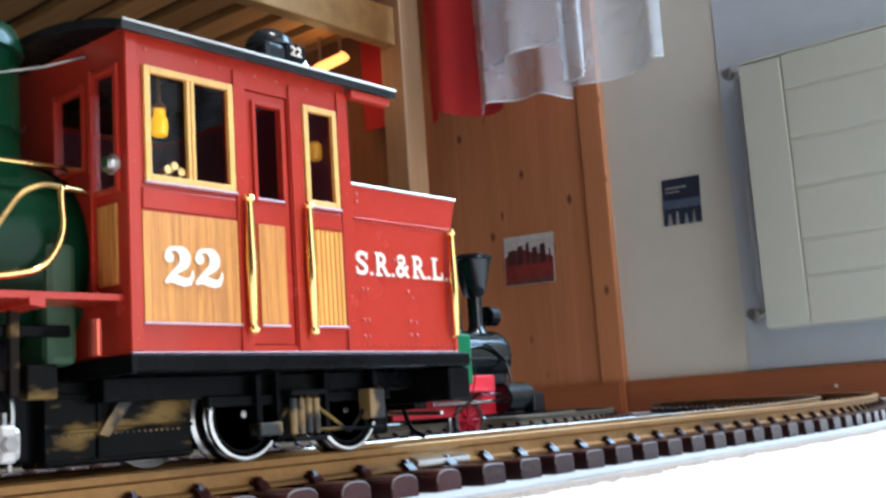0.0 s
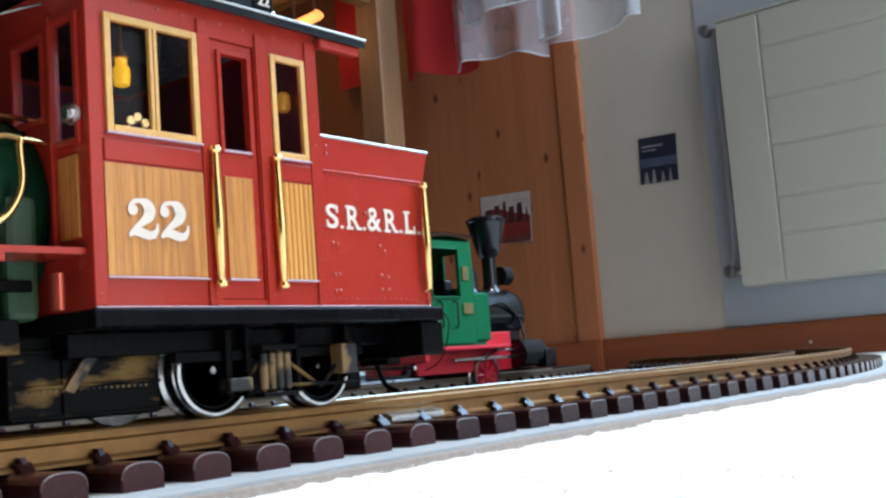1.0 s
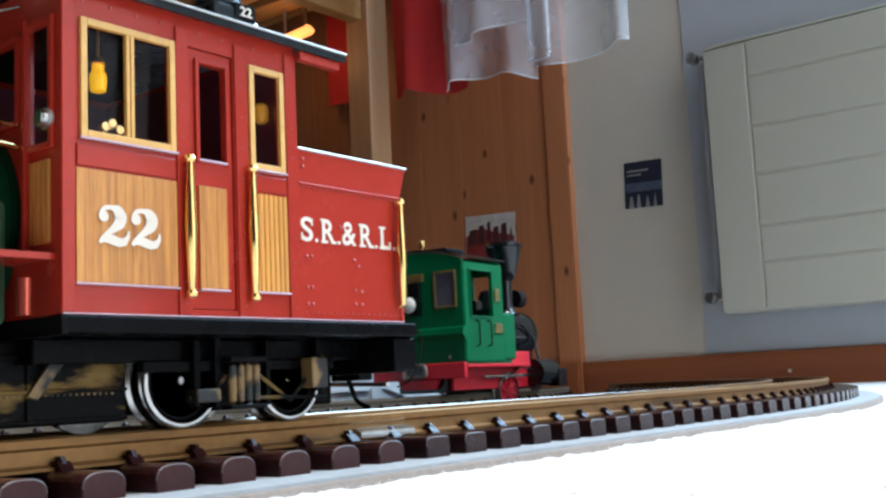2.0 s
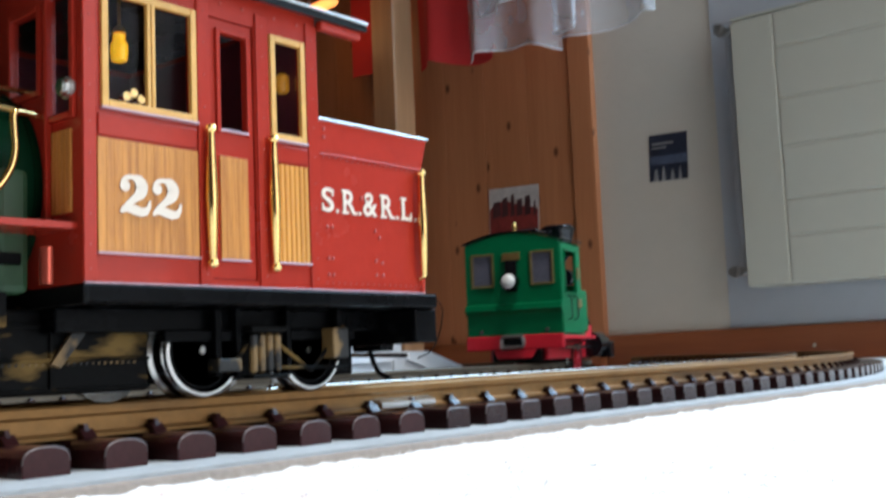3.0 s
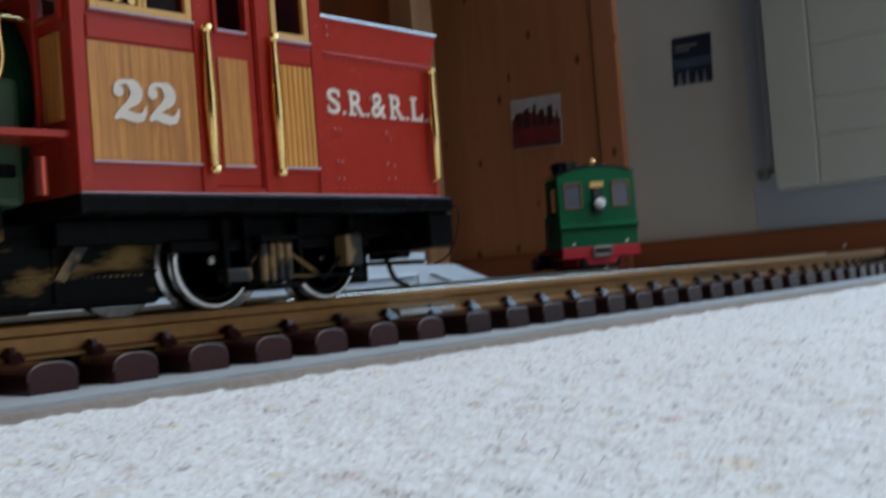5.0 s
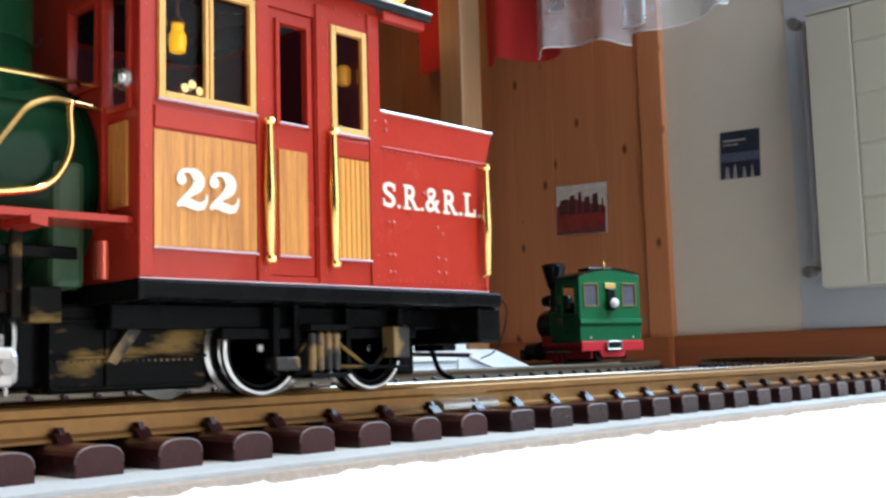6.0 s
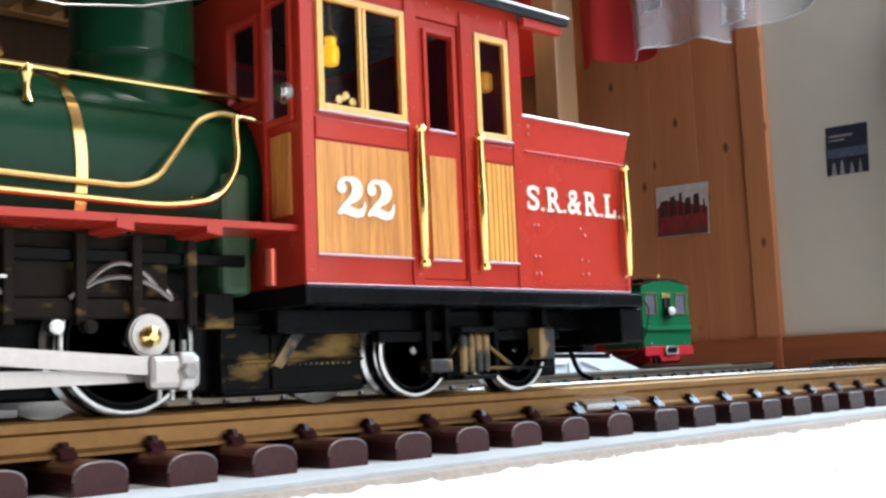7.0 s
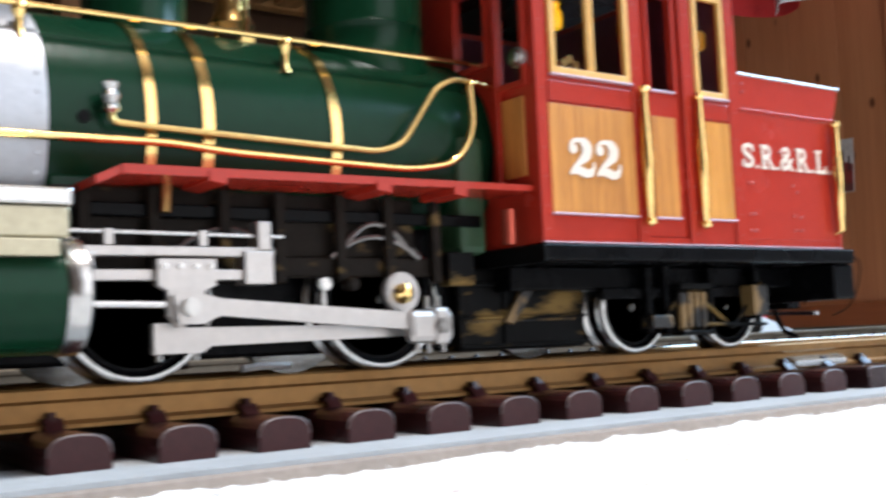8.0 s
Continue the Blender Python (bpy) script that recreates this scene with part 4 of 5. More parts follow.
    roof = part("roof", prism(pts, 0.1715, 0.2738, 'y'), M_BLACKROOF, L, "black lacquered arched roof")
    for sgn in (1, -1):
        part("drip_rail", tube([(sgn * 0.0508, 0.1715, 0.1338), (sgn * 0.0508, 0.2738, 0.1338)], 0.0004, 6), M_CHROME, roof, "bright metal drip rail")
        part("rain_bracket", box(*sorted((sgn * 0.0465, sgn * 0.0495)), 0.2546, 0.2720, 0.1285, 0.1315, 0.0006), M_RED, L)
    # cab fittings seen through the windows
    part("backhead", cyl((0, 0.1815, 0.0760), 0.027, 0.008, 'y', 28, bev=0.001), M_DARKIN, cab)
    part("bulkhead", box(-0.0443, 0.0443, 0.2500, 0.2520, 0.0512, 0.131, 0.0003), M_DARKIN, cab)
    # panel added to shut the far-side windows, so the cab looks dark inside
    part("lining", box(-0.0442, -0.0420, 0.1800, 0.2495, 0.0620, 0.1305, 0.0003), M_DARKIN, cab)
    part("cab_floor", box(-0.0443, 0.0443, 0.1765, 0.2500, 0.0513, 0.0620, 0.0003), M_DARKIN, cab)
    for x in (0.034, -0.034):
        lan = part("lantern", lathe([(0.0012, -0.0038), (0.0020, -0.0034), (0.0023, -0.0010), (0.0022, 0.0012), (0.0015, 0.0022), (0.0017, 0.0036), (0.0012, 0.0040)], (x, 0.1938, 0.1136), 'z', 14), M_LAMP, cab, "glowing yellow lantern", True)
        part("cap", cyl((x, 0.1938, 0.1185), 0.0022, 0.0018, 'z', 12, 0.0012), M_BRASSDULL, lan)
        part("rod", cyl((x, 0.1938, 0.1265), 0.0005, 0.014, 'z', 6), M_BRASSDULL, lan)
    part("lantern", lathe([(0.0014, -0.0030), (0.0022, -0.002), (0.0022, 0.002), (0.0012, 0.003)], (0.0385, 0.2480, 0.1125), 'z', 12), M_LAMP2, cab, "", True)
    vb = bmesh.new()
    for y, z in ((0.1940, 0.1000), (0.1962, 0.1012), (0.1985, 0.0998)):
        add_cyl(vb, (0.036, y, z), 0.0012, 0.0022, 'x', 10)
        add_cyl(vb, (0.033, y, z - 0.001), 0.0005, 0.006, 'x', 6)
    part("valve_handles", vb, M_BRASS, cab)
    return cab, roof


def build_bunker(L):
    b = part("bunker", box(-0.0445, 0.0445, 0.2550, 0.3000, 0.0492, 0.0900, 0.0004), M_REDDK, L, "red enamelled coal bunker with flared top")
    for sgn in (1, -1):
        out = lambda x: sgn * x
        lo, hi = sorted((out(XS - 0.0018), out(XS)))
        sd = part("side_plate", prism([(0.2546, 0.0490), (0.3012, 0.0490), (0.3020, 0.0905), (0.3056, 0.1012), (0.2546, 0.1012)], lo, hi, 'x'), M_RED, b)
        lx = sorted((out(XS), out(XS + 0.0004)))
        part("flare_seam", box(lx[0], lx[1], 0.2550, 0.3018, 0.0903, 0.0911, 0.0002), M_RED, sd)
        part("corner_post", tube([(out(XS - 0.0004), 0.3008, 0.0492), (out(XS - 0.0004), 0.3012, 0.0904)], 0.0012, 10), M_RED, sd, smooth=True)
        part("rim", box(*sorted((out(XS - 0.0024), out(XS + 0.0006))), 0.2546, 0.3060, 0.1010, 0.1019, 0.0003), M_STEEL, b, "bright metal rim")
        hx = out(XS + 0.0024)
        h = part("handrail", tube([(out(XS), 0.2990, 0.0538), (hx, 0.2990, 0.0546), (hx, 0.2992, 0.0715), (hx, 0.2994, 0.0884), (out(XS), 0.2994, 0.0892)], [0.0008, 0.0011, 0.0017, 0.0011, 0.0008], 10), M_BRASS, b, "polished brass handrail", True)
        part("knob", lathe([(0.0003, -0.0014), (0.0013, -0.0008), (0.0016, 0.0), (0.0013, 0.0009), (0.0003, 0.0014)], (hx, 0.2994, 0.0892), 'z', 12), M_BRASS, h)
        rv = bmesh.new()
        rr = random.Random(3)
        for z in (0.0515, 0.0898):
            for i in range(18):
                y = 0.2565 + i * 0.00255
                add_box(rv, *sorted((out(XS - 0.0002), out(XS + 0.0003))), y - 0.00025, y + 0.00025, z - 0.00025, z + 0.00025)
        for y, z in ((0.2575, 0.0685), (0.2595, 0.0685), (0.2575, 0.059), (0.2595, 0.059), (0.2785, 0.0685), (0.2805, 0.0665), (0.2785, 0.059), (0.2815, 0.0585), (0.2725, 0.0785), (0.2750, 0.0785), (0.2785, 0.0545), (0.2815, 0.0545), (0.2575, 0.0540), (0.2595, 0.0540), (0.2570, 0.0960), (0.2570, 0.0985)):
            add_box(rv, *sorted((out(XS - 0.0002), out(XS + 0.0005))), y - 0.0005, y + 0.0005, z - 0.0005, z + 0.0005, 0.0002)
        part("rivets", rv, M_RIVET, sd)
        lo2 = XS + 0.0002
        if sgn > 0:
            letters = [("S", 0.2552, 0.0050), (".", 0.2612, 0.0012), ("R", 0.2643, 0.0056), (".", 0.2711, 0.0012), ("&", 0.2732, 0.0064), ("R", 0.2817, 0.0056), (".", 0.2886, 0.0012), ("L", 0.2915, 0.0048), (".", 0.2976, 0.0012)]
            for ch, y, w in letters:
                dot = ch == "."
                slabs = ()
                if ch == "R":
                    slabs = ((-0.10, 0.42, 0.0, 0.11), (-0.10, 0.3, 0.89, 1.0), (0.72, 1.10, 0.0, 0.11))
                if ch == "L":
                    slabs = ((-0.14, 0.50, 0.89, 1.0), (-0.14, 0.4, 0.0, 0.11), (0.86, 1.0, 0.0, 0.34))
                if ch == "S":
                    slabs = ((0.86, 1.0, 0.66, 0.95), (0.0, 0.13, 0.05, 0.34))
                lettering("letter", ch, w, 0.0011 if dot else 0.0075, M_WHITE, side_text_pose(lo2, y, 0.0730), sd, 0.014, slabs)
    part("rear_plate", wall(-0.0445, 0.0445, 0.0490, 0.1010, [], 0.3000, 0.3012, 'y'), M_RED, b)
    part("coal", box(-0.043, 0.043, 0.2560, 0.2995, 0.0902, 0.0960, 0.003), M_BLACK, b)
    return b


def number_22(L):
    """The two numerals of the cab side: swept strokes with a round terminal and a wavy foot."""
    for k in range(2):
        bm = bmesh.new()
        ox = 0.1844 + k * 0.0096
        s, h = 0.0094, 0.0101
        c = [(0.07, 0.70), (0.08, 0.82), (0.20, 0.93), (0.40, 0.965), (0.60, 0.90), (0.71, 0.74), (0.66, 0.57), (0.48, 0.42), (0.26, 0.28), (0.06, 0.07)]
        wd = [0.04, 0.05, 0.06, 0.06, 0.15, 0.20, 0.18, 0.11, 0.075, 0.06]

        def ribbon(cs, ws, lift):
            L1, R1 = [], []
            for i, (u, w) in enumerate(cs):
                a, b = cs[max(i - 1, 0)], cs[min(i + 1, len(cs) - 1)]
                d = Vector((b[0] - a[0], b[1] - a[1])).normalized()
                nrm = Vector((-d.y, d.x)) * ws[i]
                for lst, q in ((L1, (u + nrm.x, w + nrm.y)), (R1, (u - nrm.x, w - nrm.y))):
                    lst.append(bm.verts.new((XS + 0.0008 + lift, ox + q[0] * s, 0.0665 + q[1] * h)))
            for i in range(len(cs) - 1):
                bm.faces.new((R1[i], R1[i + 1], L1[i + 1], L1[i]))
        fine = [(p[0], p[1]) for p in rounded([(u, w, 0) for u, w in c], 0.1, 3)]
        ribbon(fine, [float(np.interp(i / (len(fine) - 1) * 9, range(10), wd)) for i in range(len(fine))], 0.0)
        ribbon([(0.03, 0.05), (0.14, 0.15), (0.30, 0.17), (0.48, 0.13), (0.66, 0.085), (0.82, 0.11), (0.92, 0.24), (0.95, 0.40)], [0.04, 0.09, 0.115, 0.125, 0.115, 0.10, 0.06, 0.025], 0.00005)
        d = bmesh.ops.create_circle(bm, cap_ends=True, segments=16, radius=0.155 * s, matrix=Matrix.Translation((XS + 0.0009, ox + 0.165 * s, 0.0665 + 0.72 * h)) @ AXIS['x'])
        r = bmesh.ops.extrude_face_region(bm, geom=bm.faces[:])
        bmesh.ops.translate(bm, verts=[g for g in r["geom"] if isinstance(g, bmesh.types.BMVert)], vec=(0.00025, 0, 0))
        bmesh.ops.recalc_face_normals(bm, faces=bm.faces[:])
        part("numeral", bm, M_WHITE, L, "ivory painted numeral")


def build_number_lamp(L):
    n = part("rear_headlamp", box(-0.0085, 0.0085, 0.2560, 0.2745, 0.1420, 0.1600, 0.002), M_BLACKROOF, L, "black rear headlamp with number plate")
    part("cap", lathe([(0.0085, 0), (0.0080, 0.003), (0.005, 0.006), (0.001, 0.0072)], (0, 0.2650, 0.1600)), M_BLACKROOF, n, smooth=True)
    part("lens_ring", cyl((0, 0.2758, 0.1525), 0.0075, 0.003, 'y', 24, bev=0.0006), M_STEEL, n)
    part("lens", cyl((0, 0.2776, 0.1525), 0.0062, 0.0012, 'y', 24, bev=0.0004), M_LENS, n, "white glass lens")
    part("plate", box(0.0084, 0.0090, 0.2650, 0.2738, 0.1545, 0.1605, 0.0002), M_BLACK, n)
    lettering("plate_number", "22", 0.0052, 0.0034, M_WHITE, side_text_pose(0.0092, 0.2668, 0.1560), n, 0.02)


def wheel(name, L, y, r, x_in, lab, spokes=10):
    """A flanged wheel with a broad plated tyre and a dark spoked centre, outer face towards the near side."""
    for sgn in (1, -1):
        q = lambda pr: [(a, sgn * b) for a, b in pr]
        w = part(name, lathe(q([(r + 0.0012, x_in), (r + 0.0014, x_in + 0.0008), (r + 0.0002, x_in + 0.0015), (r, x_in + 0.0052), (r - 0.0004, x_in + 0.0056), (r - 0.0022, x_in + 0.0056), (r - 0.0022, x_in + 0.002)]), (0, y, RT + r), 'x', 48), M_STEEL, L, lab, True)
        part("rim_groove", lathe(q([(r - 0.0010, x_in + 0.0055), (r - 0.0010, x_in + 0.0066), (r - 0.0030, x_in + 0.0066), (r - 0.0030, x_in + 0.0055)]), (0, y, RT + r), 'x', 48), M_BLACK, w)
        part("tyre_face", lathe(q([(r - 0.0003, x_in + 0.0065), (r, x_in + 0.0067), (r, x_in + 0.0076), (r - 0.0003, x_in + 0.0078), (r - 0.0011, x_in + 0.0078), (r - 0.0014, x_in + 0.0072), (r - 0.0014, x_in + 0.0065)]), (0, y, RT + r), 'x', 48), M_STEEL, w, "", True)
        part("rim", lathe(q([(r - 0.00145, x_in + 0.0050), (r - 0.00145, x_in + 0.0072), (r - 0.0030, x_in + 0.0062), (r - 0.0036, x_in + 0.0046), (r - 0.0036, x_in + 0.0015)]), (0, y, RT + r), 'x', 48), M_BLACK, w, "black wheel centre", True)
        sp = bmesh.new()
        for i in range(spokes):
            a = 2 * math.pi * i / spokes
            d = Vector((0, math.cos(a), math.sin(a)))
            c = Vector((sgn * (x_in + 0.0038), y, RT + r))
            add_tube(sp, [c + d * 0.002, c + d * (r - 0.0037)], 0.00075, 5)
        part("spokes", sp, M_BLACK, w)
        part("web", cyl((sgn * (x_in + 0.0022), y, RT + r), r - 0.0025, 0.0012, 'x', 28), M_BLACK, w)
        part("hub", cyl((sgn * (x_in + 0.0046), y, RT + r), 0.0030, 0.0030, 'x', 18, bev=0.0005), M_BLACK, w)
        part("axle_end", cyl((sgn * (x_in + 0.0064), y, RT + r), 0.0011, 0.0012, 'x', 12, bev=0.0003), M_STEEL, w)
    part("axle", cyl((0, y, RT + r), 0.0016, 2 * x_in + 0.004, 'x', 12), M_STEEL, L)


def build_chassis(L):
    board = part("footboard", box(-0.0480, 0.0480, 0.1742, 0.3065, 0.0444, 0.0489, 0.0006), M_BLACK, L, "black footboard under the cab")
    part("front_lip", box(-0.0483, 0.0483, 0.1736, 0.1752, 0.0440, 0.0486, 0.0003), M_WORN, board)
    part("frame_beam", box(-0.0310, 0.0310, 0.1765, 0.2960, 0.0378, 0.0443, 0.0006), M_BLACK, L)
    rear = part("end_beam", box(-0.0465, 0.0465, 0.2965, 0.3075, 0.0330, 0.0443, 0.0008), M_BLACK, L, "black end beam")
    part("end_step", box(0.006, 0.020, 0.3080, 0.3150, 0.0310, 0.0345, 0.0006), M_BLACK, rear)
    hk = [(0.010, 0.300, 0.0360), (0.0105, 0.309, 0.0352), (0.0108, 0.3125, 0.0310), (0.0118, 0.3130, 0.0268), (0.0138, 0.3135, 0.0232), (0.0185, 0.3140, 0.0214)]
    part("coupling_hook", tube(rounded(hk, 0.002, 4), 0.0009, 8), M_BLACK, rear, "black curved coupling hook", True)
    part("coupling_bar", tube([(-0.012, 0.318, 0.0305), (0.024, 0.318, 0.0292)], 0.0008, 8), M_STEEL, rear)
    wire = [(0.0445, 0.3062, 0.0475), (0.0465, 0.3088, 0.0468), (0.0480, 0.3092, 0.0440), (0.0462, 0.3095, 0.0365), (0.0425, 0.3090, 0.0300), (0.0370, 0.3080, 0.0280)]
    part("grab_iron", tube(rounded(wire, 0.003, 4), 0.00025, 6), M_FRAME, rear, "thin bent wire grab iron", True)
    # truck frames with worn axle boxes
    for sgn in (1, -1):
        def bb(x0, x1, *r):
            return (*sorted((sgn * x0, sgn * x1)), *r)
        fr = part("truck_frame", box(*bb(0.0300, 0.0330, 0.2080, 0.2820, 0.0350, 0.0382), 0.0004), M_BLACK, L, "black truck side frame")
        sb = bmesh.new()
        for y0, y1, z0, z1 in ((0.2240, 0.2262, 0.0250, 0.0440), (0.2315, 0.2335, 0.0245, 0.0445), (0.2510, 0.2528, 0.0245, 0.0440), (0.2725, 0.2745, 0.0280, 0.0443)):
            add_box(sb, *bb(0.0310, 0.0345, y0, y1, z0, z1), 0.0003)
        part("pedestal", sb, M_BLACK, fr)
        br = bmesh.new()
        for p, q in (((0.2275, 0.0260), (0.2395, 0.0385)), ((0.2395, 0.0385), (0.2600, 0.0255)), ((0.2600, 0.0255), (0.2745, 0.0390)), ((0.2215, 0.0275), (0.2760, 0.0262))):
            add_tube(br, [(sgn * 0.0350, p[0], p[1]), (sgn * 0.0350, q[0], q[1])], 0.0006, 6)
        part("truss_rod", br, M_WORN, fr)
        for y, w, z0, z1 in ((0.2260, 0.0042, 0.0262, 0.0300), (0.2700, 0.0034, 0.0290, 0.0385)):
            part("axle_box", box(*bb(0.0330, 0.0385, y - w, y + w, z0, z1), 0.0006), M_WORN2, fr, "axle box worn to brass")
        for i in range(4):
            part("spring", lathe([(0.0005, 0), (0.0013, 0.001), (0.0013, 0.011), (0.0005, 0.012)], (sgn * 0.0362, 0.2362 + 0.0030 * i, 0.0252), 'z', 10), M_WORN2, fr, "worn brass coil spring")
        part("spring_plate", box(*bb(0.0340, 0.0385, 0.2340, 0.2475, 0.0373, 0.0390), 0.0003), M_WORN, fr)
        part("spring_seat", box(*bb(0.0340, 0.0385, 0.2340, 0.2475, 0.0238, 0.0251), 0.0003), M_WORN, fr)
        # ash pan with worn patches and its ledges
        ap = part("ash_pan", box(*bb(0.0120, 0.0235, 0.1640, 0.2095, 0.0222, 0.0443), 0.001), M_WORN, L, "black ash pan worn to brass at edges")
        for z in (0.0228, 0.0305, 0.0395):
            part("ledge", box(*bb(0.0234, 0.0246, 0.1645, 0.2090, z, z + 0.0010), 0.0003), M_WORN, ap)
        for y in (0.1640, 0.1790):
            part("rib", box(*bb(0.0234, 0.0244, y, y + 0.0012, 0.0235, 0.0430), 0.0003), M_WORN, ap)
        rv = bmesh.new()
        for i in range(22):
            y = 0.1660 + i * 0.0018
            add_box(rv, *bb(0.0245, 0.0249, y - 0.0003, y + 0.0003, 0.0297, 0.0303))
        part("rivets", rv, M_WORN2, ap)
        sk = prism([(0.1785, 0.0300), (0.1812, 0.0290), (0.1885, 0.0378), (0.1853, 0.0390)], *sorted((sgn * 0.0240, sgn * 0.0258)), 'x')
        part("stay", sk, M_WORN2, ap)
        # main frame with posts, below the running board
        mf = part("main_frame", box(*bb(0.0285, 0.0305, 0.0300, 0.1560, 0.0415, 0.0462), 0.0004), M_FRAME, L, "black main frame worn to brass")
        part("frame_plate", box(*bb(0.0270, 0.0284, 0.0585, 0.1475, 0.0464, 0.0610), 0.0003), M_FRAME, mf)
        part("upper_frame", box(*bb(0.0285, 0.0305, 0.0300, 0.1680, 0.0545, 0.0575), 0.0004), M_BLACK, mf)
        for y in (0.0640, 0.0790, 0.0950, 0.1085, 0.1245, 0.1380, 0.1520):
            part("frame_post", box(*bb(0.0305, 0.0325, y - 0.0013, y + 0.0013, 0.0400, 0.0610), 0.0004), M_FRAME, mf)
        for y, w, z in ((0.0955, 0.012, 0.0), (0.1345, 0.0125, -0.001), (0.1345, 0.0085, 0.0022)):
            lf = [(sgn * 0.0314, y + w * (k / 4 - 1), 0.0522 + z - 0.0052 * (k / 4 - 1) ** 2) for k in range(9)]
            part("leaf_spring", tube(lf, 0.0006, 6), M_SPRING, mf, "grey steel leaf spring", True)
        for y, m in ((0.1172, M_STEEL), (0.1248, M_FRAME)):
            part("bolt", cyl((sgn * 0.0350, y, 0.0395), 0.0016, 0.004, 'x', 12, bev=0.0004), m, mf)
        part("hanger", box(*bb(0.0300, 0.0345, 0.1540, 0.1620, 0.0390, 0.0475), 0.0005), M_WORN, mf, "worn brass hanger block")
        part("brake_shoe", tube([(sgn * 0.030, 0.0990, 0.0212), (sgn * 0.030, 0.1045, 0.0216), (sgn * 0.030, 0.1110, 0.0214)], 0.0009, 6), M_ROD, mf, "", True)
    part("inner_block", box(-0.0200, 0.0200, 0.0350, 0.2940, 0.0235, 0.0430, 0.001), M_BLACK, L)
    part("under_block", box(-0.0195, 0.0195, 0.0450, 0.1600, 0.0440, 0.0600, 0.001), M_BLACK, L)


def build_gear(L):
    """Cylinders, crosshead guides and rods."""
    for sgn in (1, -1):
        def bb(x0, x1, *r):
            return (*sorted((sgn * x0, sgn * x1)), *r)
        X = 0.0395
        c = part("cylinder", cyl((sgn * X, 0.0360, 0.0372), 0.0112, 0.039, 'y', 32, bev=0.0004), M_GREEN, L, "dark green cylinder with plated cover", True)
        part("cover", lathe([(0.0112, 0.0), (0.0116, 0.0005), (0.0116, 0.0040), (0.0095, 0.0052), (0.003, 0.0056)], (sgn * X, 0.0555, 0.0372), 'y', 32), M_STEEL, c, "whitish plated cylinder cover", True)
        part("valve_chest", box(*bb(0.0290, 0.0500, 0.0180, 0.0560, 0.0475, 0.0535), 0.0006), M_CHEST, c, "tan valve chest")
        part("chest_lid", box(*bb(0.0285, 0.0505, 0.0180, 0.0565, 0.0536, 0.0570), 0.0006), M_STEEL, c)
        part("band", box(*bb(0.0460, 0.0508, 0.0180, 0.0540, 0.0440, 0.0474), 0.0004), M_CHEST, c)
        g = part("guide_bar", box(*bb(0.0375, 0.0405, 0.0560, 0.0995, 0.0452, 0.0473), 0.0003), M_ROD, L, "whitish plated guide bars")
        part("lower_bar", box(*bb(0.0375, 0.0405, 0.0600, 0.0990, 0.0402, 0.0425), 0.0003), M_ROD, g)
        part("bar_block", box(*bb(0.0370, 0.0410, 0.0560, 0.0632, 0.0395, 0.0460), 0.0004), M_ROD, g)
        part("end_bracket", box(*bb(0.0365, 0.0415, 0.0950, 0.1020, 0.0392, 0.0465), 0.0004), M_ROD, g)
        part("bracket_arm", box(*bb(0.0365, 0.0410, 0.0985, 0.1018, 0.0465, 0.0530), 0.0004), M_ROD, g)
        part("valve_rod", tube([(sgn * 0.039, 0.0560, 0.0503), (sgn * 0.039, 0.1055, 0.0498)], 0.0005, 8), M_STEEL, g)
        for y in (0.0665, 0.0865):
            part("rod_guide", box(*bb(0.0380, 0.0400, y - 0.001, y + 0.001, 0.0474, 0.0508), 0.0002), M_ROD, g)
        xh = part("crosshead", prism([(0.0755, 0.0445), (0.0880, 0.0445), (0.0880, 0.0390), (0.0855, 0.0380), (0.0850, 0.0320), (0.0800, 0.0305), (0.0775, 0.0330), (0.0775, 0.0380), (0.0755, 0.0390)], *sorted((sgn * 0.0400, sgn * 0.0425)), 'x'), M_ROD, L, "whitish plated crosshead")
        for y in (0.0768, 0.0802, 0.0836, 0.0868):
            part("bolt", cyl((sgn * 0.0427, y, 0.0430), 0.0006, 0.001, 'x', 8), M_STEEL, xh)
        part("pin", cyl((sgn * 0.0455, 0.0812, 0.0345), 0.0019, 0.002, 'x', 16, bev=0.0004), M_CHROME, xh)
        part("piston_rod", tube([(sgn * X, 0.0600, 0.0357), (sgn * 0.0412, 0.0790, 0.0352)], 0.0008, 8), M_STEEL, xh)
        mr = prism([(0.0780, 0.0370), (0.0850, 0.0370), (0.0880, 0.0362), (0.1370, 0.0322), (0.1370, 0.0282), (0.0880, 0.0326), (0.0840, 0.0310), (0.0790, 0.0312)], *sorted((sgn * 0.0428, sgn * 0.0446)), 'x')
        m = part("main_rod", mr, M_ROD, L, "whitish plated main rod")
        part("rod_end", box(*bb(0.0424, 0.0458, 0.1338, 0.1466, 0.0251, 0.0329), 0.0016), M_ROD, m)
        part("rod_strap", box(*bb(0.0420, 0.0462, 0.1408, 0.1450, 0.0247, 0.0333), 0.0008), M_ROD, m)
        for y in (0.1398, 0.1428):
            part("oil_cup", cyl((sgn * 0.0443, y, 0.0345), 0.0007, 0.003, 'z', 8), M_STEEL, m)
        part("crank_pin", cyl((sgn * 0.0466, 0.1430, 0.0290), 0.0021, 0.0014, 'x', 6, bev=0.0004), M_SPRING, m)
        for y in (0.1368, 0.1398, 0.1440):
            part("bolt", cyl((sgn * 0.0443, y, 0.0240), 0.0006, 0.0024, 'z', 8), M_STEEL, m)
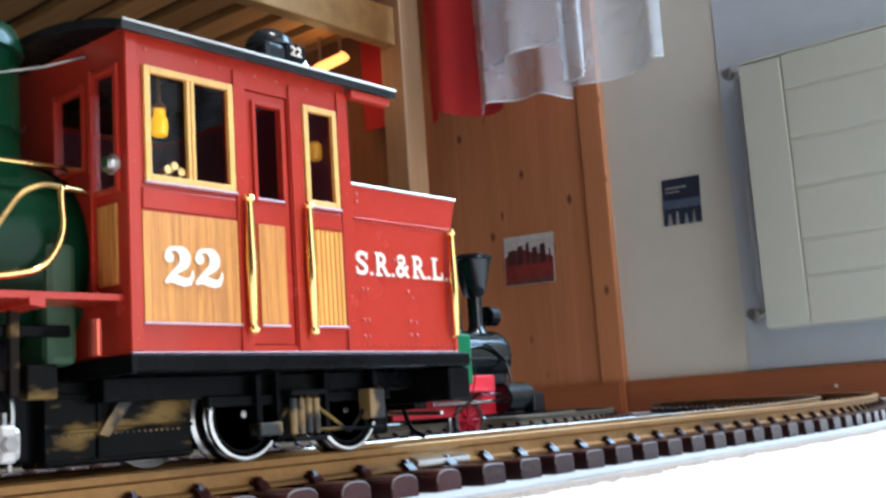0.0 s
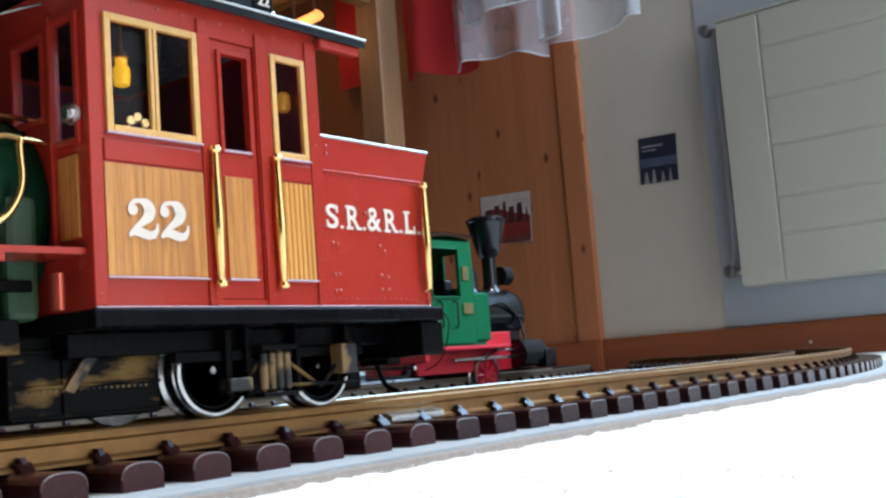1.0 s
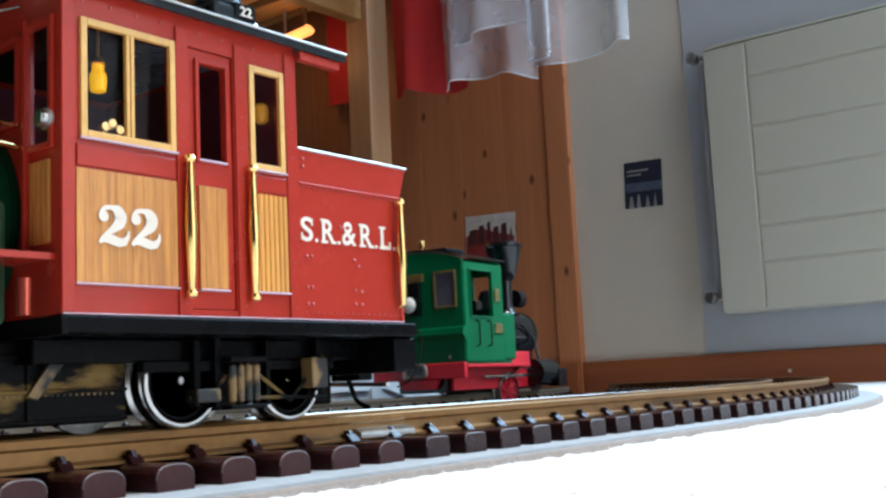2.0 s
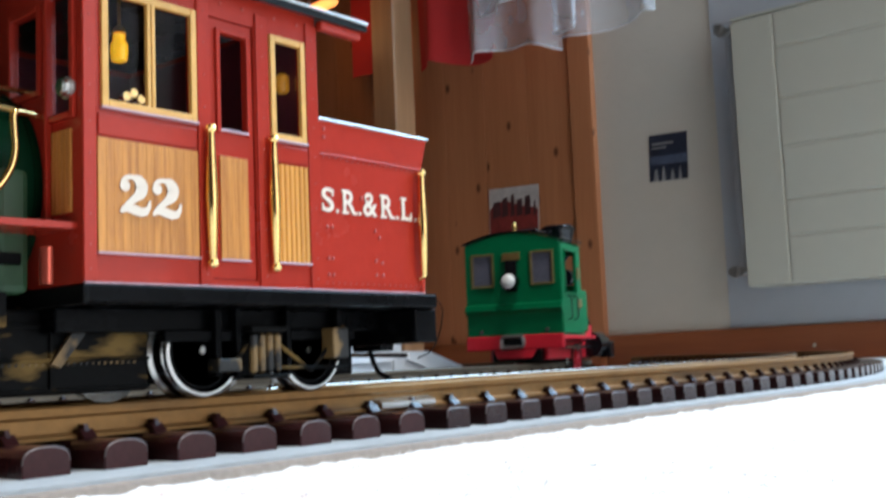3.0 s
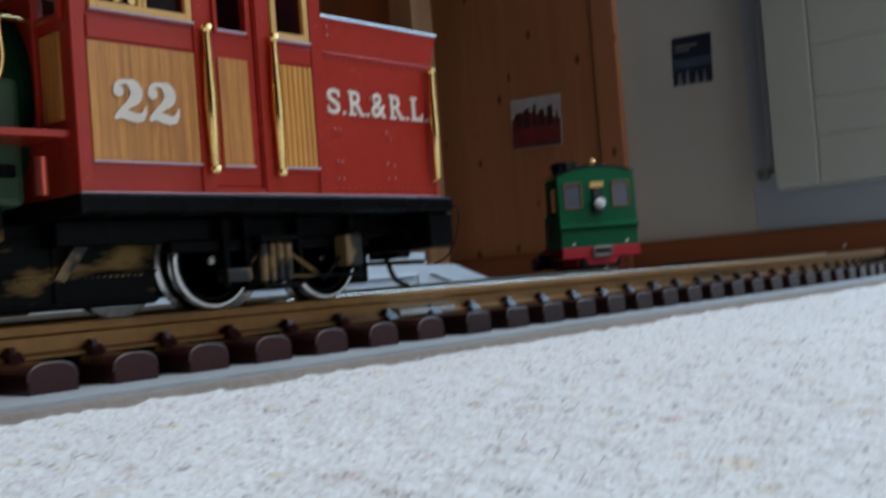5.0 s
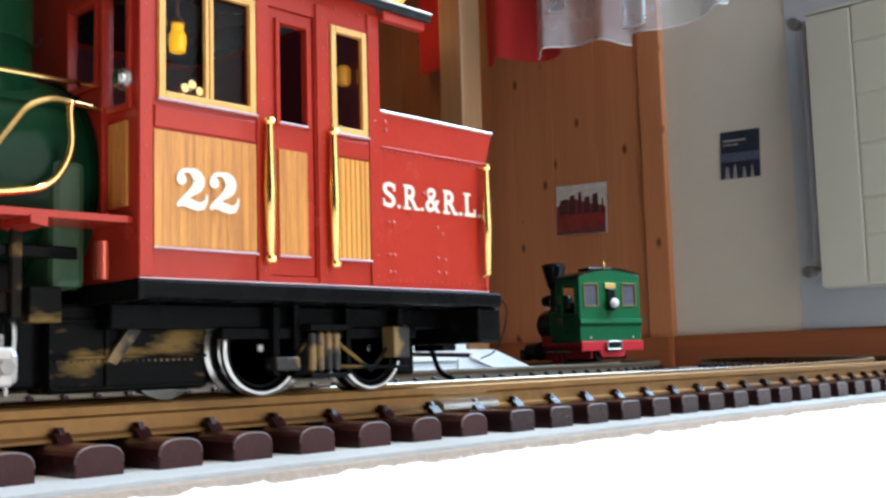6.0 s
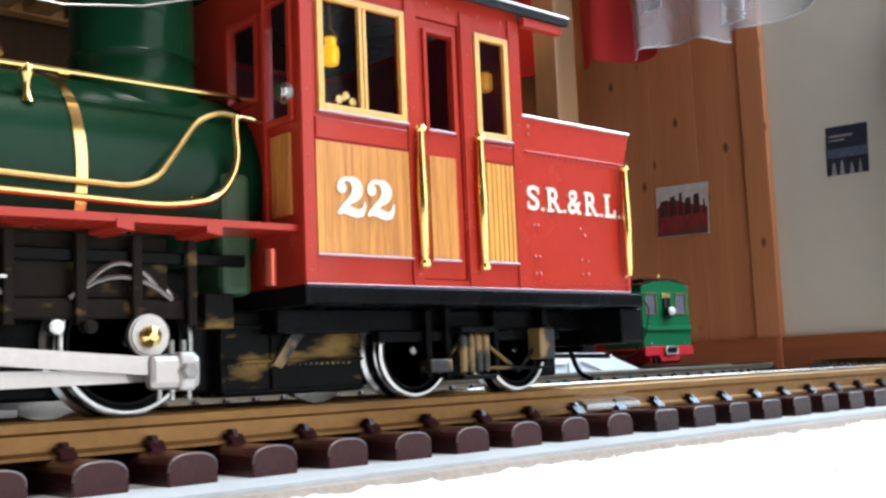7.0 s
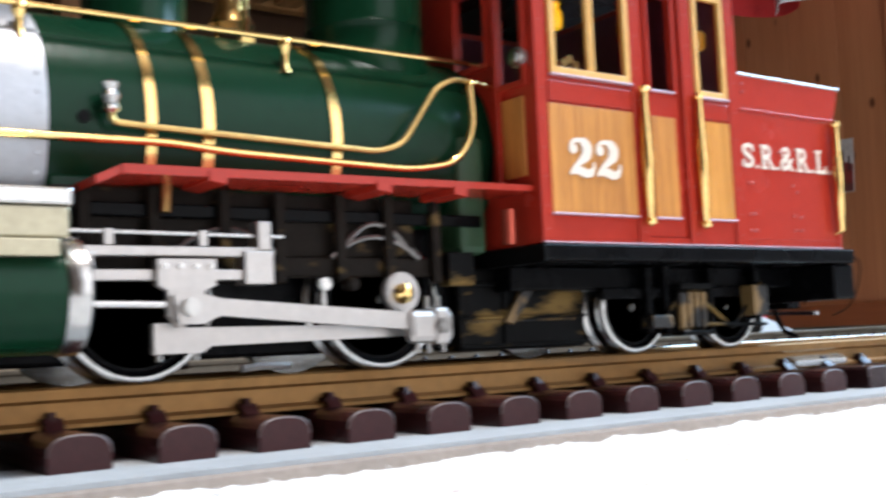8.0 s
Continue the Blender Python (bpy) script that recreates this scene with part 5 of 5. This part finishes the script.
        cr = part("coupling_rod", prism([(0.0755, 0.0315), (0.0785, 0.0315), (0.0830, 0.0305), (0.1370, 0.0298), (0.1370, 0.0270), (0.0880, 0.0265), (0.0860, 0.0252), (0.0755, 0.0252)], *sorted((sgn * 0.0365, sgn * 0.0395)), 'x'), M_ROD, L, "whitish coupling rod with brown stains")
        for y in (0.0770, 0.0850):
            part("bolt", cyl((sgn * 0.0380, y, 0.0246), 0.0007, 0.0018, 'z', 8), M_STEEL, cr)
        dk = part("counter_disc", cyl((sgn * 0.0330, 0.1398, 0.0375), 0.0050, 0.003, 'x', 24, bev=0.0005), M_ROD, L, "pale disc with brass nut")
        part("nut", lathe([(0.0026, 0), (0.0024, 0.0016), (0.001, 0.0024)], (sgn * 0.0344, 0.1396, 0.0372), 'x', 12) if sgn > 0 else cyl((-0.0350, 0.1396, 0.0372), 0.0022, 0.002, 'x', 12), M_BRASS, dk)


def build_boiler(L):
    ZB, R = 0.0755, 0.0285
    b = part("boiler", cyl((0, 0.1165, ZB), R, 0.117, 'y', 56), M_GREEN, L, "dark green boiler with brass bands", True)
    part("smokebox", cyl((0, 0.0410, ZB), R + 0.0010, 0.0345, 'y', 56, bev=0.0008), M_SILVER, L, "silver painted smokebox", True)
    rv = bmesh.new()
    for i in range(44):
        a = 2 * math.pi * i / 44
        add_box(rv, (R + 0.0008) * math.cos(a) - 0.0004, (R + 0.0008) * math.cos(a) + 0.0004, 0.0557, 0.0565, ZB + (R + 0.0008) * math.sin(a) - 0.0004, ZB + (R + 0.0008) * math.sin(a) + 0.0004)
    part("rivets", rv, M_SILVER, b)
    for y, w in ((0.0800, 0.0022), (0.0932, 0.0026), (0.1262, 0.0026)):
        part("boiler_band", lathe([(R + 0.0002, -w / 2), (R + 0.0006, -w / 2), (R + 0.0006, w / 2), (R + 0.0002, w / 2)], (0, y, ZB), 'y', 56), M_BRASS, b, "polished brass boiler band", True)
    part("firebox", box(-0.0292, 0.0292, 0.1620, 0.1710, 0.0475, 0.0790, 0.002), M_GREENPALE, L, "faded green firebox side")
    part("boiler_foot", box(-0.0260, 0.0260, 0.0585, 0.1480, 0.0565, 0.0640, 0.001), M_GREEN, L)
    part("backhead_flange", cyl((0, 0.1735, ZB), R + 0.0004, 0.002, 'y', 56), M_GREEN, b)
    part("plug_hole", cyl((R * 0.99, 0.0655, 0.0755), 0.0014, 0.0016, 'x', 14), M_BLACK, b)
    # domes, bell, sand box
    d = part("steam_dome", lathe([(0.0200, -0.006), (0.0195, 0.001), (0.0172, 0.0045), (0.0163, 0.008), (0.0163, 0.0120), (0.0168, 0.0130), (0.0163, 0.0140), (0.0163, 0.0340), (0.0175, 0.0352), (0.0172, 0.0372), (0.0155, 0.0420), (0.0105, 0.0455), (0.001, 0.0470)], (0, 0.1530, 0.0985), 'z', 40), M_GREEN, L, "tall dark green steam dome", True)
    part("sand_dome", lathe([(0.0150, -0.006), (0.0135, 0.002), (0.0125, 0.005), (0.0125, 0.020), (0.0135, 0.0215), (0.010, 0.027), (0.001, 0.0290)], (0, 0.0870, 0.0985), 'z', 36), M_GREEN, L, "dark green sand dome", True)
    bell = part("bell", lathe([(0.0062, 0.0), (0.0056, 0.0014), (0.0042, 0.004), (0.0036, 0.0075), (0.002, 0.0092), (0.0006, 0.0105)], (0, 0.1125, 0.1085), 'z', 24), M_BRASS, L, "polished brass bell in a yoke", True)
    part("yoke", tube(rounded([(-0.0085, 0.1125, 0.1030), (-0.0085, 0.1125, 0.1180), (0, 0.1125, 0.1215), (0.0085, 0.1125, 0.1180), (0.0085, 0.1125, 0.1030)], 0.003, 4), 0.0009, 8), M_BRASS, bell, "", True)
    part("yoke_foot", box(-0.0100, 0.0100, 0.1105, 0.1145, 0.1015, 0.1035, 0.0004), M_BRASSDULL, bell)
    part("bell_cord", tube([(0.006, 0.1180, 0.1225), (0.010, 0.1300, 0.1210), (0.016, 0.1480, 0.1225), (0.024, 0.1650, 0.1265), (0.0285, 0.1745, 0.1302)], 0.00028, 6), M_SPRING, L, "thin silver bell cord", True)
    # handrails and pipes on both sides
    for sgn in (1, -1):
        hx = sgn * 0.0240
        h = part("boiler_handrail", tube([(hx, 0.0250, 0.0992), (hx, 0.1160, 0.0997), (hx, 0.1745, 0.1000)], 0.0007, 8), M_BRASS, L, "polished brass boiler handrail", True)
        for y in (0.0540, 0.1157):
            part("stanchion", lathe([(0.0017, -0.0005), (0.0012, 0.0008), (0.0009, 0.002), (0.0011, 0.0050), (0.0016, 0.0060), (0.0017, 0.0078), (0.0012, 0.0086), (0.0004, 0.0090)], (sgn * 0.0232, y, 0.0918), 'z', 14), M_BRASS, h, "turned brass stanchion", True)
        px = sgn * 0.0322
        p1 = [(px, 0.0250, 0.0704), (px, 0.0500, 0.0700), (px, 0.0830, 0.0706), (px, 0.0960, 0.0694), (px, 0.1460, 0.0683), (px, 0.1600, 0.0710), (px, 0.1655, 0.0800), (px, 0.1645, 0.0925), (px * 0.96, 0.1700, 0.0925), (px * 0.95, 0.1745, 0.0922)]
        part("injector_pipe", tube(rounded(p1, 0.012, 6), 0.00095, 10), M_BRASS, L, "bent polished brass pipe", True)
        p2 = [(px, 0.0700, 0.0775), (px, 0.0703, 0.0740), (px, 0.0770, 0.0737), (px, 0.1360, 0.0722), (px, 0.1430, 0.0745), (px, 0.1540, 0.0900), (px, 0.1600, 0.0928), (px * 0.96, 0.1660, 0.0928)]
        f = part("feed_pipe", tube(rounded(p2, 0.006, 5), 0.00075, 8), M_BRASSDULL, L, "bent dull brass feed pipe", True)
        part("check_valve", lathe([(0.0012, -0.003), (0.0020, -0.0022), (0.0014, -0.001), (0.0022, 0.0006), (0.0015, 0.002), (0.0020, 0.0034), (0.0006, 0.0042)], (px, 0.0700, 0.0788), 'z', 14), M_STEEL, f, "plated check valve")
        part("valve_stub", tube([(sgn * 0.027, 0.0690, 0.0780), (px, 0.0700, 0.0780)], 0.0016, 8), M_GREEN, f)
        def bb(x0, x1, *r):
            return (*sorted((sgn * x0, sgn * x1)), *r)
        rb = part("running_board", prism([(0.0680, 0.0632), (0.1745, 0.0640), (0.1745, 0.0624), (0.0680, 0.0612)], *sorted((sgn * 0.0270, sgn * 0.0445)), 'x'), M_RED, L, "red enamelled running board")
        part("front_slope", prism([(0.0680, 0.0631), (0.0680, 0.0613), (0.0630, 0.0590), (0.0626, 0.0606)], *sorted((sgn * 0.0270, sgn * 0.0440)), 'x'), M_RED, rb)
        for y in (0.0880, 0.1290, 0.1510):
            part("bracket", prism([(y - 0.002, 0.0626), (y + 0.002, 0.0626), (y + 0.002, 0.0600), (y - 0.002, 0.0606)], *sorted((sgn * 0.0300, sgn * 0.0449)), 'x'), M_RED, rb)
        part("red_post", tube([(sgn * 0.0415, 0.1680, 0.0489), (sgn * 0.0415, 0.1680, 0.0578)], 0.0017, 18), M_REDPIPE, L, "", True)
    part("brass_rod", tube([(0.0345, 0.0805, 0.0550), (0.0335, 0.0812, 0.0625)], 0.0010, 8), M_BRASSDULL, L)


def build_red_loco():
    L = thing("steam_locomotive", "red and dark green model steam locomotive with brass trim", "model locomotive", pose(0, 0, 0))
    build_cab(L)
    build_bunker(L)
    number_22(L)
    build_number_lamp(L)
    build_chassis(L)
    build_gear(L)
    build_boiler(L)
    wheel("trailing_wheel", L, 0.2250, 0.0133, 0.0205, "plated trailing wheel with black centre")
    wheel("trailing_wheel", L, 0.2670, 0.0128, 0.0205, "plated trailing wheel with black centre")
    wheel("driving_wheel", L, 0.0765, 0.0168, 0.0205, "plated driving wheel with black spokes", 12)
    wheel("driving_wheel", L, 0.1375, 0.0168, 0.0205, "plated driving wheel with black spokes", 12)
    return L


red_loco = build_red_loco()


# ---- the green locomotive ----
def build_green_loco():
    """Built about the middle of its wheelbase, forward is +y, rail top at z = 0."""
    G = thing("small_steam_locomotive", "green model tank locomotive with black boiler and red frame", "model locomotive", pose(0, 0, 0))
    W = 0.050
    cab = part("cab", box(-W + 0.002, W - 0.002, -0.098, -0.018, 0.0255, 0.0285, 0.0005), M_GREEN2, G, "green cab with open side windows")
    for sgn in (1, -1):
        lo, hi = sorted((sgn * (W - 0.002), sgn * W))
        part("side_wall", wall(-0.099, -0.034, 0.0280, 0.1160, [(-0.090, -0.054, 0.068, 0.1085)], lo, hi, 'x'), M_GREEN2, cab)
        fr = bmesh.new()
        f0, f1 = sorted((sgn * (W - 0.001), sgn * (W + 0.0015)))
        for a, b, c, d in ((-0.0915, -0.090, 0.0665, 0.1100), (-0.054, -0.0525, 0.0665, 0.1100), (-0.090, -0.054, 0.0665, 0.068), (-0.090, -0.054, 0.1085, 0.1100)):
            add_box(fr, f0, f1, a, b, c, d, 0.0004)
        part("window_frame", fr, M_GREEN2, cab)
        part("number_plate", box(f0, f1, -0.051, -0.038, 0.053, 0.062, 0.0004), M_PLATE2, cab, "small brass plate")
        part("number_plate", box(f0, f1, -0.049, -0.041, 0.082, 0.094, 0.0004), M_PLATE2, cab, "small brass plate")
        for y in (-0.083, -0.063):
            hr = [(sgn * W, y, 0.064), (sgn * (W + 0.004), y, 0.063), (sgn * (W + 0.004), y, 0.042), (sgn * W, y, 0.041)]
            part("handrail", tube(rounded(hr, 0.002, 3), 0.0008, 6), M_BLACK2, cab, "black handrail")
        part("side_tank", box(*sorted((sgn * 0.020, sgn * (W - 0.0005))), -0.0345, -0.012, 0.0290, 0.0720, 0.002), M_GREEN2, G, "green side tank")
        part("side_frame", box(*sorted((sgn * 0.026, sgn * 0.030)), -0.092, 0.070, 0.0030, 0.0262, 0.0008), M_RED2, G, "red side frame")
        part("footplate", box(*sorted((sgn * 0.028, sgn * 0.042)), -0.012, 0.026, 0.0225, 0.0370, 0.001), M_RED2, G)
        part("tank_step", box(*sorted((sgn * 0.030, sgn * W)), -0.098, 0.012, 0.0225, 0.0256, 0.0006), M_RED2, G)
        part("cylinder", cyl((sgn * 0.035, 0.058, 0.0165), 0.0135, 0.036, 'y', 24, bev=0.001), M_BLACK2, G, "black cylinder", True)
        part("connecting_rod", box(*sorted((sgn * 0.0345, sgn * 0.0365)), -0.050, 0.048, 0.0130, 0.0158, 0.0004), M_STEEL, G, "plated connecting rod")
        part("valve_gear", tube([(sgn * 0.036, -0.012, 0.0115), (sgn * 0.036, 0.012, 0.022), (sgn * 0.036, 0.050, 0.019)], 0.0012, 6), M_STEEL, G)
        part("front_step", box(*sorted((sgn * 0.036, sgn * 0.050)), 0.070, 0.088, 0.002, 0.020, 0.002), M_BLACK2, G)
    # rear wall with two windows
    rw = part("rear_wall", wall(-W + 0.001, W - 0.001, 0.0280, 0.1180, [(-0.0415, -0.0205, 0.0770, 0.1075), (0.0205, 0.0415, 0.0770, 0.1075)], -0.1005, -0.0985, 'y'), M_GREEN2, cab)
    gable = [(-W + 0.001, 0.1178)] + [(-0.049 + 0.0098 * i, 0.1182 + 0.0090 * (1 - (abs(i - 5) / 5) ** 2.0)) for i in range(11)] + [(W - 0.001, 0.1178)]
    part("gable", prism(gable, -0.1005, -0.0985, 'y'), M_GREEN2, rw)
    part("belt", prism([(-0.0985, 0.060), (-0.1035, 0.0575), (-0.1045, 0.0525), (-0.0985, 0.046)], -W, W, 'x'), M_GREEN2, rw)
    for sx in (-1, 1):
        a, b = sorted((sx * 0.0190, sx * 0.0430))
        fr = bmesh.new()
        for u, v, c, d in ((a, a + 0.0022, 0.0755, 0.1090), (b - 0.0022, b, 0.0755, 0.1090), (a + 0.0022, b - 0.0022, 0.0755, 0.0777), (a + 0.0022, b - 0.0022, 0.1068, 0.1090)):
            add_box(fr, u, v, -0.1020, -0.1000, c, d, 0.0005)
        part("window_frame", fr, M_PLATE2, rw, "thin brass window frame")
        g = part("pane", box(a + 0.002, b - 0.002, -0.0998, -0.0992, 0.0775, 0.107, 0), M_PANE2, rw)
    fw = part("front_wall", wall(-W + 0.001, W - 0.001, 0.0280, 0.1180, [(-0.044, -0.020, 0.077, 0.107), (0.020, 0.044, 0.077, 0.107)], -0.0360, -0.0340, 'y'), M_GREEN2, cab)
    part("gable", prism(gable, -0.0360, -0.0340, 'y'), M_GREEN2, fw)
    part("dark_backhead", box(-0.030, 0.030, -0.0500, -0.0365, 0.029, 0.085, 0.002), M_BLACK2, cab)
    tp = [(-0.0515 + 0.0103 * i, 0.1185 + 0.0098 * (1 - (abs(i - 5) / 5) ** 2.0)) for i in range(11)]
    bt = [(x, z - 0.0012) for x, z in reversed(tp)]
    part("roof", prism([(x, z + 0.0022) for x, z in tp + bt], -0.1018, -0.0290, 'y'), M_BLACK2, G, "dark arched cab roof")
    part("roof_hatch", box(-0.020, 0.020, -0.078, -0.048, 0.1295, 0.1335, 0.0015), M_BLACK2, G)
    wh = part("whistle", lathe([(0.0016, 0.0), (0.0012, 0.004), (0.0024, 0.005), (0.0024, 0.0085), (0.0008, 0.0105)], (0.0, -0.088, 0.1300)), M_BRASS, G, "small bright brass whistle")
    part("whistle_arm", tube([(0.0, -0.088, 0.1345), (0.0045, -0.088, 0.1355)], 0.0007, 6), M_BRASS, wh)
    # rear lamp
    lb = part("lamp_bracket", box(-0.006, 0.006, -0.1055, -0.1008, 0.0700, 0.1010, 0.001), M_BLACK2, G)
    part("bracket_top", box(-0.009, 0.009, -0.1030, -0.1006, 0.1010, 0.1085, 0.0006), M_BRASSDULL, lb)
    lp = part("rear_lamp", cyl((0, -0.1080, 0.0800), 0.0088, 0.010, 'y', 24, bev=0.001), M_BLACK2, G, "black rear lamp with white lens")
    part("lens", lathe([(0.0072, 0.0), (0.0068, 0.0012), (0.0045, 0.003), (0.0008, 0.0038)], (0, -0.1130, 0.0800), 'y', 24), M_LENS, lp, "white domed lens", True)
    lp.children[0].matrix_local = Matrix.Translation((0, -0.2374, 2 * (0.0800 * 1.03 + 0.001))) @ Matrix.Rotation(radians(180), 4, 'X')
    # beams and couplings
    rb = part("rear_beam", box(-W, W, -0.1040, -0.0990, 0.0135, 0.0275, 0.001), M_RED2, G, "red buffer beam")
    part("beam_apron", prism([(-0.022, 0.0135), (0.022, 0.0135), (0.017, 0.0050), (-0.017, 0.0050)], -0.1035, -0.0995, 'y'), M_RED2, rb)
    cp = part("coupler_ring", tube(rounded([(-0.0115, -0.108, 0.0155), (0.0115, -0.108, 0.0155), (0.0115, -0.108, 0.0262), (-0.0115, -0.108, 0.0262), (-0.0115, -0.108, 0.0155)], 0.004, 4), 0.0018, 8), M_ROD, rb, "pale rounded coupler frame", True)
    part("coupler_pocket", box(-0.010, 0.010, -0.1075, -0.1042, 0.0165, 0.0255, 0.0006), M_BLACK2, cp)
    for x in (-0.034, 0.034):
        part("bolt", cyl((x, -0.1012, 0.0320), 0.0022, 0.0025, 'y', 10, bev=0.0005), M_STEEL, cab)
    part("front_beam", box(-W, W, 0.078, 0.083, 0.0060, 0.0200, 0.001), M_BLACK2, G, "black front beam")
    part("coupler_loop", tube(rounded([(-0.014, 0.083, 0.010), (-0.018, 0.106, 0.009), (0.018, 0.106, 0.009), (0.014, 0.083, 0.010)], 0.006, 4), 0.0016, 8), M_BLACK2, G, "black hook and loop coupler")
    part("coupler_box", box(-0.012, 0.012, 0.083, 0.103, 0.002, 0.018, 0.002), M_BLACK2, G)
    part("chassis_block", box(-0.0255, 0.0255, -0.098, 0.078, 0.0015, 0.0255, 0.001), M_BLACK2, G)
    # boiler, chimney, dome
    part("boiler", cyl((0, 0.020, 0.0560), 0.0235, 0.110, 'y', 36), M_BLACK2, G, "gloss black boiler", True)
    part("smokebox_front", lathe([(0.0240, 0), (0.0235, 0.003), (0.018, 0.006), (0.001, 0.0075)], (0, 0.0750, 0.0560), 'y', 32), M_BLACK2, G, smooth=True)
    part("saddle", box(-0.016, 0.016, 0.052, 0.078, 0.0250, 0.040, 0.001), M_BLACK2, G)
    ch = part("chimney", lathe([(0.0115, 0.0), (0.0080, 0.004), (0.0068, 0.010), (0.0070, 0.034), (0.0105, 0.038), (0.0120, 0.044), (0.0182, 0.067), (0.0188, 0.071), (0.0160, 0.074), (0.0120, 0.074)], (0, 0.058, 0.0770), 'z', 32), M_BLACK2, G, "flared black chimney", True)
    part("cap_ring", lathe([(0.0182, -0.002), (0.0196, -0.001), (0.0196, 0.001), (0.0180, 0.002)], (0, 0.058, 0.1475), 'z', 32), M_BLACK2, ch)
    part("dome", lathe([(0.0115, 0.0), (0.0095, 0.004), (0.0095, 0.016), (0.007, 0.022), (0.001, 0.024)], (0, 0.022, 0.0770), 'z', 28), M_BLACK2, G, "gloss black dome", True)
    fl = part("front_lamp", cyl((0, 0.0790, 0.0940), 0.0095, 0.014, 'y', 24, bev=0.001), M_BLACK2, G, "black front lamp")
    part("lens", cyl((0, 0.0868, 0.0940), 0.0078, 0.0016, 'y', 24, bev=0.0004), M_LENS, fl)
    part("boiler_pipe", tube(rounded([(0.024, 0.012, 0.062), (0.0255, 0.040, 0.066), (0.0255, 0.066, 0.050), (0.030, 0.066, 0.030)], 0.008, 4), 0.0014, 8), M_BLACK2, G, "", True)
    wheels = []
    for y in (-0.050, 0.000, 0.036):
        ws = part("wheelset", cyl((0, 0, 0), 0.0020, 0.046, 'x', 10), M_STEEL, G, "red spoked wheelset")
        ws.matrix_local = pose(0, y, 0.0195)
        for sgn in (1, -1):
            q = lambda pr: [(a, sgn * b) for a, b in pr]
            part("tyre", lathe(q([(0.0150, 0.0205), (0.0152, 0.0215), (0.0136, 0.0222), (0.0135, 0.0262), (0.0116, 0.0264), (0.0112, 0.0230)]), (0, 0, 0), 'x', 28), M_STEEL, ws)
            part("disc", lathe(q([(0.0115, 0.0215), (0.0115, 0.0255), (0.0095, 0.0240), (0.0040, 0.0245), (0.0030, 0.0262)]), (0, 0, 0), 'x', 28), M_RED2, ws, "red wheel disc")
            sp = bmesh.new()
            for i in range(8):
                a = 2 * math.pi * i / 8
                d = Vector((0, math.cos(a), math.sin(a)))
                add_tube(sp, [Vector((sgn * 0.0250, 0, 0)) + d * 0.003, Vector((sgn * 0.0250, 0, 0)) + d * 0.0105], 0.0010, 5)
            part("spokes", sp, M_RED2, ws)
        for o in (ws, *ws.children):
            o.data.transform(Matrix.Diagonal((1.26, 1.44, 1.44, 1.0)))
        wheels.append(ws)
    return G, wheels


green_loco, green_wheels = build_green_loco()
turning = {o for w in green_wheels for o in (w, *w.children_recursive)}
for o in green_loco.children_recursive:
    if o not in turning:
        o.data.transform(Matrix.Translation((0, 0, 0.001)) @ Matrix.Diagonal((1.03, 1.05, 1.03, 1.0)))

# ---- sleepers of both tracks ----
for trk, rad, s0, s1, first in ((near_track, RN, -0.55, 1.22, 0.3 - 0.0062 - Y0C), (inner_track, RG, -0.55, 1.40, -0.13)):
    k0 = math.ceil((s0 - first) / PITCH)
    k1 = math.floor((s1 - first) / PITCH)
    for k in range(k0, k1 + 1):
        p, a = along(rad, first + k * PITCH)
        square = trk is inner_track or p.y > 0.305
        o = new("sleeper", SLEEPER_SQUARE if square else SLEEPER)
        o.parent = trk
        o.matrix_local = Matrix.Translation((p.x, p.y, ZT)) @ Matrix.Rotation(a, 4, 'Z')

# ---- what moves ----
GREEN_WAY = [(0, -0.081), (0.5, -0.054), (1.0, -0.020), (2.5, 0.103), (3.0, 0.168), (3.5, 0.240), (4.5, 0.400), (5.0, 0.503), (6.5, 0.764), (7.0, 0.842), (7.5, 0.920), (8.0, 0.998)]


def motions():
    """The green locomotive rounds the inner curve; its wheels turn with the way it has gone."""
    rows = []
    for t, s in GREEN_WAY:
        p, a = along(RG, s)
        rows.append((t, Matrix.Translation((p.x, p.y, RT)) @ Matrix.Rotation(a, 4, 'Z')))
    walk(green_loco, rows)
    start = GREEN_WAY[0][1]
    for w in green_wheels:
        base = w.matrix_local.copy()
        wr = []
        for (t, d), (t2, d2) in zip(GREEN_WAY, GREEN_WAY[1:]):
            n = max(1, math.ceil((d2 - d) / 0.0195 / radians(80)))
            for i in range(n):
                f = i / n
                wr.append((round(t + (t2 - t) * f, 4), d + (d2 - d) * f))
        wr.append(GREEN_WAY[-1])
        walk(w, [(t, base @ Matrix.Rotation(-(d - start) / 0.0195, 4, 'X')) for t, d in wr])


motions()
